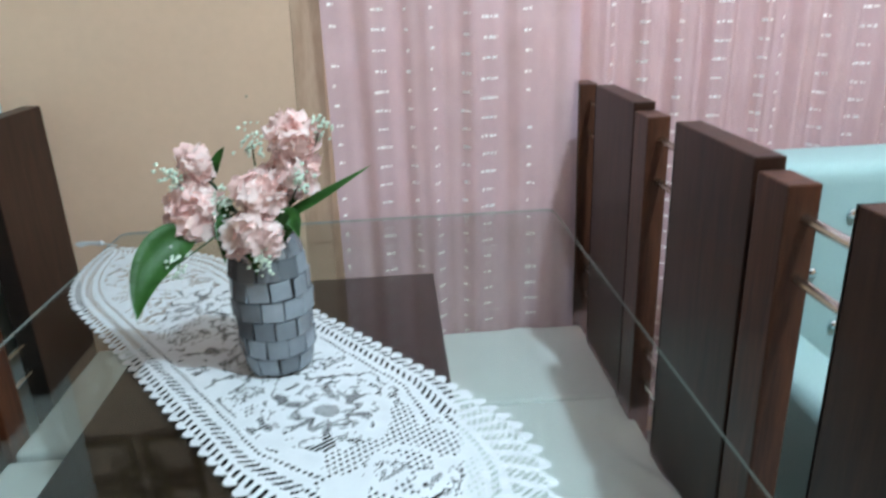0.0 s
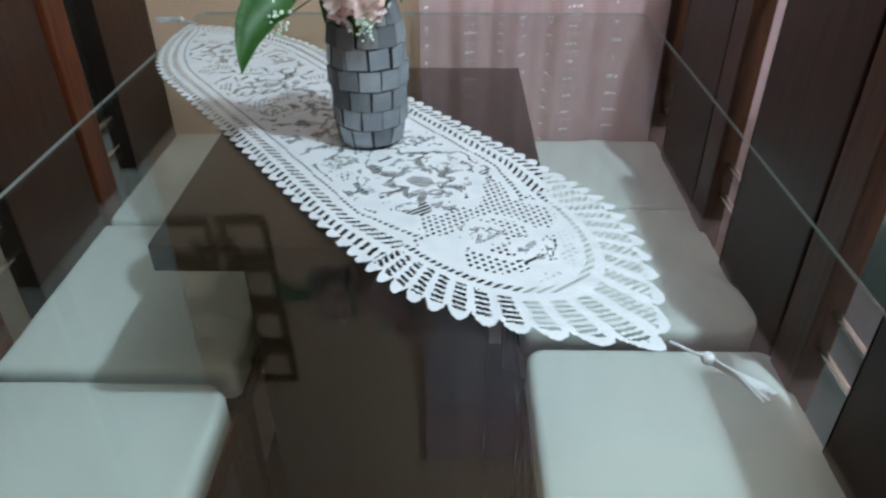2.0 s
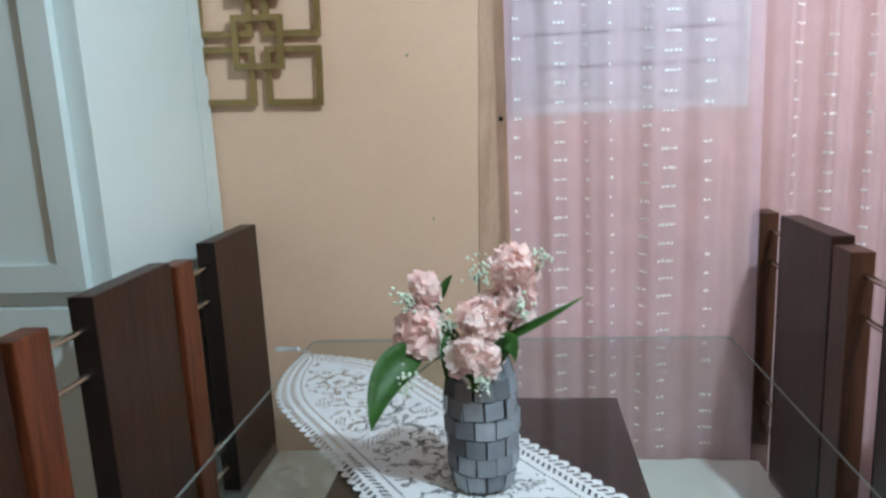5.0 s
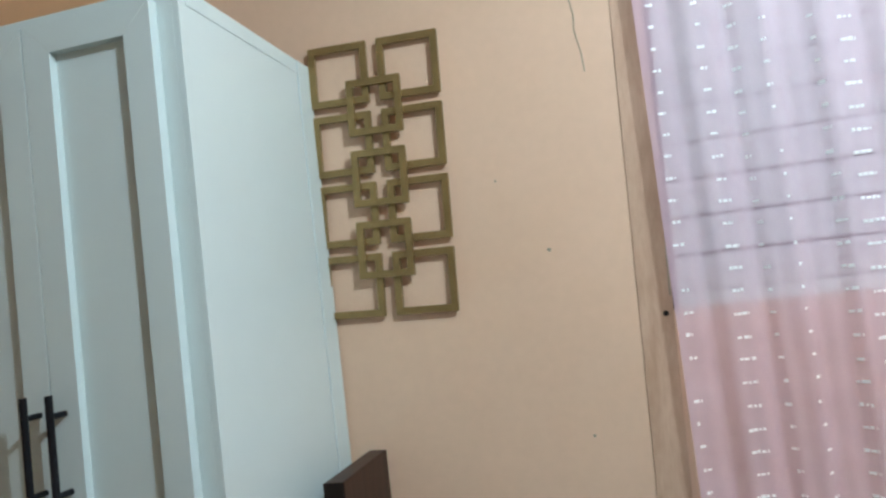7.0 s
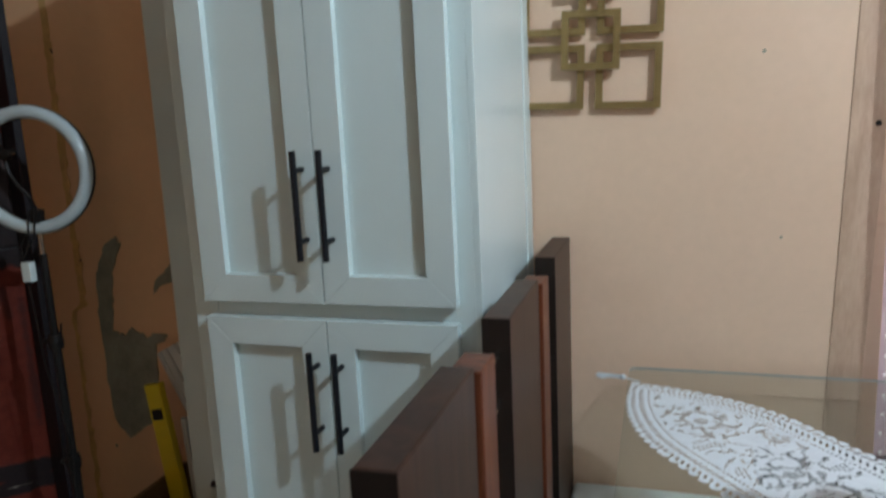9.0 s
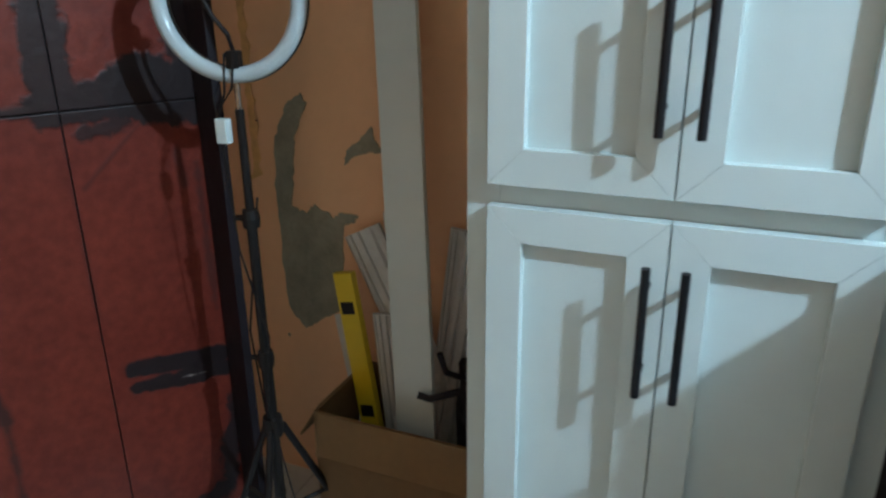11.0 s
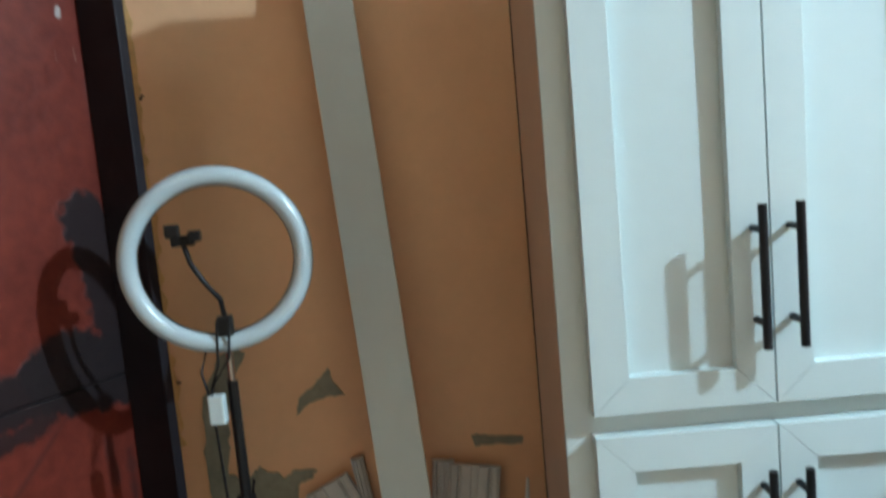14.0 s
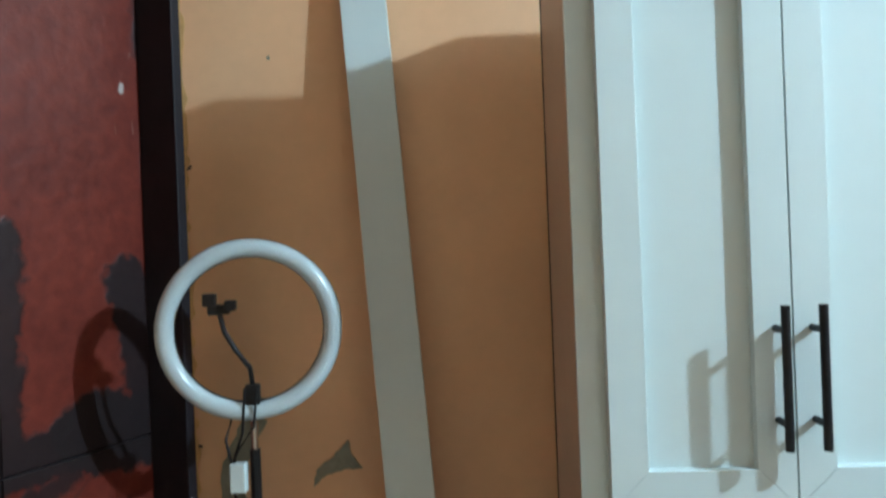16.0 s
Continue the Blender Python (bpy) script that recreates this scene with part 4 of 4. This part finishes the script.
part("edge_frame", box(-0.014, -0.094, 0.0, 0.006, 0.04, 2.15, 0.003), DARKFRAME, mdoor, "dark primed steel lip along the edge")
part("edge_frame", box(-SW - 0.04, -0.012, 0.0, -SW, 0.04, 2.15, 0.003), DARKFRAME, mdoor)
for z in (0.3, 1.0, 1.75):
    part("hinge", rod([(0.012, -0.02, z), (0.012, -0.02, z + 0.09)], 0.008), DARKFRAME, mdoor)


# ---- ring light on its tripod ----
ring = thing("ring_light", "white ring light on black tripod, switched off", "ring light", pose(-1.172, 1.942, 0))


def torus(R, r, y, bm=None, n=56, m=14, flat=1.0):
    bm = bm or bmesh.new()
    rings = []
    for i in range(n):
        a = 2 * math.pi * i / n
        rings.append([bm.verts.new(((R + r * math.cos(b)) * math.cos(a), y + flat * r * math.sin(b), (R + r * math.cos(b)) * math.sin(a))) for b in (2 * math.pi * k / m for k in range(m))])
    for i in range(n):
        for k in range(m):
            bm.faces.new((rings[i][k], rings[(i + 1) % n][k], rings[(i + 1) % n][(k + 1) % m], rings[i][(k + 1) % m]))
    return bm


HEAD = pose(0, 0, 1.262, 0, 0, 14)
part("diffuser", torus(0.131, 0.0148, -0.002), DIFFUSER, ring, "white plastic ring diffuser", smooth=True, at=HEAD)
part("back_shell", torus(0.131, 0.0158, 0.006, flat=0.8), PLASTIC, ring, "black back shell", smooth=True, at=HEAD)
bm = box(-0.036, -0.006, -0.121, 0.036, 0.014, -0.114, 0.002)
part("cross_bar", bm, PLASTIC, ring, at=HEAD)
part("ball_mount", box(-0.012, -0.012, -0.122, 0.012, 0.012, -0.088, 0.004), PLASTIC, ring, at=HEAD)
part("gooseneck", rod([(0, 0, -0.09), (-0.002, -0.012, -0.06), (-0.022, -0.02, -0.03), (-0.038, -0.02, 0.0), (-0.045, -0.018, 0.03)], 0.0042), PLASTIC, ring, at=HEAD)
bm = box(-0.062, -0.03, 0.028, -0.028, -0.012, 0.044, 0.003)
box(-0.068, -0.04, 0.042, -0.048, -0.012, 0.062, 0.003, bm)
box(-0.036, -0.04, 0.034, -0.018, -0.012, 0.05, 0.003, bm)
part("phone_clip", bm, PLASTIC, ring, at=HEAD)
part("spigot", rod([(0, 0, 1.06), (0, 0, 1.118)], 0.006), CHROME, ring)
part("upper_pole", rod([(0, 0, 0.86), (0, 0, 1.07)], 0.0085), PLASTIC, ring)
part("middle_pole", rod([(0, 0, 0.55), (0, 0, 0.87)], 0.0105), PLASTIC, ring)
part("lower_pole", rod([(0, 0, 0.10), (0, 0, 0.56)], 0.0125), PLASTIC, ring)
for z in (0.86, 0.555):
    bm = turned([(0.016, z - 0.018), (0.018, z), (0.015, z + 0.018)], 14)
    rod([(0.0, 0, z), (-0.03, -0.006, z)], 0.006, bm)
    part("pole_clamp", bm, PLASTIC, ring)
part("hub", turned([(0.02, 0.37), (0.024, 0.385), (0.02, 0.415)], 14), PLASTIC, ring)
for k in range(3):
    a = math.radians(50 + 120 * k)
    c, s_ = math.cos(a), math.sin(a)
    leg = part("leg", rod([(0.02 * c, 0.02 * s_, 0.39), (0.19 * c, 0.19 * s_, 0.012)], 0.008, sides=8), PLASTIC, ring)
    part("rubber_foot", rod([(0.185 * c, 0.185 * s_, 0.022), (0.197 * c, 0.197 * s_, 0.001)], 0.011, sides=8), PLASTIC, leg)
    part("brace", rod([(0.013 * c, 0.013 * s_, 0.17), (0.105 * c, 0.105 * s_, 0.19)], 0.005, sides=6), PLASTIC, ring)
for pts in (((-0.008, -0.016, 1.17), (-0.012, -0.022, 1.10), (-0.022, -0.028, 1.07), (-0.028, -0.028, 1.05)), ((0.012, -0.016, 1.17), (0.006, -0.022, 1.11), (-0.018, -0.03, 1.075), (-0.026, -0.028, 1.05)), ((-0.034, 0.0, 1.125), (-0.04, -0.02, 1.09), (-0.03, -0.026, 1.055)),
            ((-0.026, -0.026, 1.02), (-0.02, -0.02, 0.8), (0.03, -0.02, 0.62), (0.01, -0.02, 0.45), (0.05, -0.03, 0.3), (0.03, 0.05, 0.02)), ((0.012, 0.01, 0.9), (-0.05, 0.02, 0.6), (-0.04, 0.03, 0.4), (0.0, 0.02, 0.2))):
    part("cable", rod(pts, 0.0022, sides=6), PLASTIC, ring, "thin black cable")
part("power_block", box(-0.031, -0.036, 1.010, -0.006, -0.018, 1.056, 0.003), WHITE, ring, "white power block")


# ---- things kept in the nook beside the cabinet ----
def slanted(a, b, width, thick, roll=0.0):
    """The pose that lays a bar's z axis from a to b."""
    a, b = Vector(a), Vector(b)
    zz = (b - a).normalized()
    xx = (Vector((1, 0, 0)) - zz * zz.x).normalized()
    q = Matrix((xx, zz.cross(xx), zz)).transposed().to_4x4()
    return Matrix.Translation(a) @ q @ pose(0, 0, 0, 0, 0, roll), (b - a).length


carton = thing("cardboard_box", "open brown cardboard box filled with offcuts", "box", pose(-0.905, 2.145, 0))
for x0, y0, x1, y1 in ((-0.21, -0.125, 0.21, -0.12), (-0.21, 0.12, 0.21, 0.125), (-0.215, -0.125, -0.21, 0.125), (0.21, -0.125, 0.215, 0.125)):
    part("side", box(x0, y0, 0.0, x1, y1, 0.395), CARD, carton)
part("bottom", box(-0.21, -0.12, 0.001, 0.21, 0.12, 0.006), CARD, carton)
bm = box(-0.002, -0.10, -0.11, 0.002, 0.12, 0)
part("flap", bm, CARD, carton, at=pose(-0.215, 0, 0.397, 0, 32, 0))
bm = box(-0.2, -0.002, -0.10, 0.2, 0.002, 0)
part("flap", bm, CARD, carton, at=pose(0, -0.128, 0.395, -12, 0, 0))

tall = thing("white_board", "long white lacquered board leaning against orange wall", "board")
m, ln = slanted((-0.884, 2.075, 0.014), (-1.0295, 2.267, 2.14), 0, 0)
part("plank", box(-0.0463, -0.008, 0, 0.0463, 0.008, ln, 0.0015), WHITE, tall, at=m)
lv = thing("spirit_level", "yellow spirit level leaning in cardboard box", "spirit level")
m, ln = slanted((-1.013, 2.16, 0.02), (-1.128, 2.195, 0.662), 0, 0)
bm = box(-0.025, -0.011, 0, 0.025, 0.011, ln, 0.002)
part("body", bm, YELLOW, lv, at=m)
for f in (0.87, 0.47):
    part("vial", box(-0.019, -0.0125, ln * f - 0.016, 0.017, 0.0125, ln * f + 0.016, 0.004), PLASTIC, lv, "dark vial window", at=m)


def moulding(a, b, width, label, roll=0):
    th = thing("moulding_strip", label, "moulding", group="offcuts in the box")
    m, ln = slanted(a, b, 0, 0, roll)
    bm = bmesh.new()
    prof = [(-1, 0), (-1, 0.010), (-0.85, 0.015), (-0.68, 0.015), (-0.62, 0.009), (-0.5, 0.017), (-0.15, 0.018), (-0.1, 0.011), (0.1, 0.011), (0.15, 0.018), (0.5, 0.017), (0.62, 0.009), (0.68, 0.015), (0.85, 0.015), (1, 0.010), (1, 0)]
    lo = [bm.verts.new((x * width / 2, -y, 0)) for x, y in prof]
    hi = [bm.verts.new((x * width / 2, -y, ln)) for x, y in prof]
    for k in range(len(prof)):
        bm.faces.new((lo[k], lo[(k + 1) % len(prof)], hi[(k + 1) % len(prof)], hi[k]))
    bm.faces.new(lo)
    bm.faces.new(hi[::-1])
    part("strip", bm, PVC, th, at=m)


moulding((-0.745, 2.238, 0.02), (-1.11, 2.262, 0.748), 0.10, "fluted grey-white moulding offcut leaning in cardboard box")
moulding((-0.90, 2.205, 0.02), (-0.799, 2.258, 0.765), 0.107, "fluted grey-white moulding offcut beside black bag")
moulding((-0.945, 2.235, 0.02), (-0.863, 2.268, 0.777), 0.045, "narrow grey moulding offcut leaning on orange wall")
moulding((-0.93, 2.252, 0.02), (-1.042, 2.27, 0.797), 0.026, "thin grey moulding strip leaning on orange wall")
moulding((-0.97, 2.17, 0.02), (-1.045, 2.225, 0.56), 0.05, "short grey moulding offcut behind spirit level")
stick = thing("metal_strip", "thin grey metal strip leaning beside spirit level", "strip")
m, ln = slanted((-1.03, 2.15, 0.02), (-1.195, 2.262, 0.515), 0, 0)
part("bar", box(-0.009, -0.003, 0, 0.009, 0.003, ln, 0.001), PVC, stick, at=m)

bagt = thing("black_bag", "crumpled black plastic bag with tools beside cabinet", "bag", pose(-0.752, 2.175, 0.26))
bm = bmesh.new()
bmesh.ops.create_icosphere(bm, subdivisions=4, radius=1.0)
for v in bm.verts:
    n3 = noise.noise(v.co * 1.9) * 0.35 + noise.noise(v.co * 5.0) * 0.16
    f = 1 + n3
    v.co = Vector((min(0.076, v.co.x * 0.075 * f), v.co.y * 0.07 * f, 0.13 + v.co.z * 0.20 * f))
part("sack", bm, BAG, bagt, smooth=True)
part("strap", rod([(-0.05, -0.05, 0.20), (-0.115, -0.085, 0.185), (-0.14, -0.09, 0.192)], 0.008, sides=6), BAG, bagt)
part("strap", rod([(-0.045, -0.05, 0.23), (-0.078, -0.08, 0.255), (-0.09, -0.085, 0.30)], 0.007, sides=6), BAG, bagt)
tube = thing("caulk_tube", "blue and red sealant tube with pale nozzle", "caulk tube")
m, ln = slanted((-0.738, 2.088, 0.455), (-0.712, 2.118, 0.70), 0, 0)
part("cartridge", turned([(0.015, 0), (0.0155, 0.004), (0.0155, ln * 0.55), (0.0155, ln * 0.55)], 18), REDTUBE, tube, "red label", smooth=False, at=m)
part("cartridge", turned([(0.0153, ln * 0.551), (0.0153, ln * 0.96), (0.012, ln)], 18), BLUE, tube, "blue label", at=m)
part("nozzle", turned([(0.007, ln), (0.006, ln + 0.02), (0.0025, ln + 0.085)], 12), PVC, tube, "pale tapered nozzle", at=m)


# ---- teal sofa ----
sofa = thing("tufted_sofa", "teal tufted sofa with mirror buttons behind dining chairs", "sofa", pose(1.42, 1.875, 0))
bm = box(0, 0, 0.25, 1.15, 0.17, 0.935, 0.04, seg=4)
part("backrest", bm, TEAL, sofa, smooth=True)
part("seat", box(0.12, -0.55, 0.22, 1.03, 0.0, 0.44, 0.04, seg=3), TEAL, sofa, smooth=True)
for x in (0.0, 1.03):
    part("arm", box(x, -0.58, 0.1, x + 0.12, 0.0, 0.62, 0.04, seg=3), TEAL, sofa, smooth=True)
for r, z in enumerate((0.84, 0.725, 0.61)):
    for k in range(9):
        x = 0.07 + 0.125 * k + 0.0625 * (r % 2)
        if x < 1.12:
            bm = bmesh.new()
            bmesh.ops.create_icosphere(bm, subdivisions=2, radius=0.011)
            part("button", bm, CRYSTAL, sofa, "mirror button", at=pose(x, -0.002, z))
for x, y in ((0.05, -0.5), (1.1, -0.5), (0.05, 0.1), (1.1, 0.1)):
    part("foot", rod([(x, y, 0), (x, y, 0.26)], 0.02), PLASTIC, sofa)


# ---- ceiling lamp ----
lamp = thing("ceiling_bulb", "bare white bulb in plastic holder on ceiling", "lamp", pose(LAMP[0], LAMP[1], 0))
part("holder", turned([(0.018, 2.705), (0.020, 2.72), (0.045, 2.755), (0.045, 2.76)], 20), DIFFUSER, lamp)
ob = part("bulb", turned([(0.004, LAMP[2] - 0.048), (0.025, LAMP[2] - 0.04), (0.034, LAMP[2] - 0.01), (0.028, LAMP[2] + 0.02), (0.016, 2.71)], 20), BULB, lamp, "lit bulb", smooth=True)
ob.visible_shadow = False


# ---- floor tiles ----
bm = box(-0.1635, -0.1635, -0.006, 0.1635, 0.1635, 0.0, 0.0015, seg=1)
me = bpy.data.meshes.new("floor_tile")
bm.to_mesh(me)
bm.free()
me.materials.append(TILE)
for i in range(16):
    for j in range(13):
        ob = new("floor_tile", me)
        ob.parent = floor
        ob.location = (XL + 0.165 + 0.33 * i, YN + 0.165 + 0.33 * j, 0)
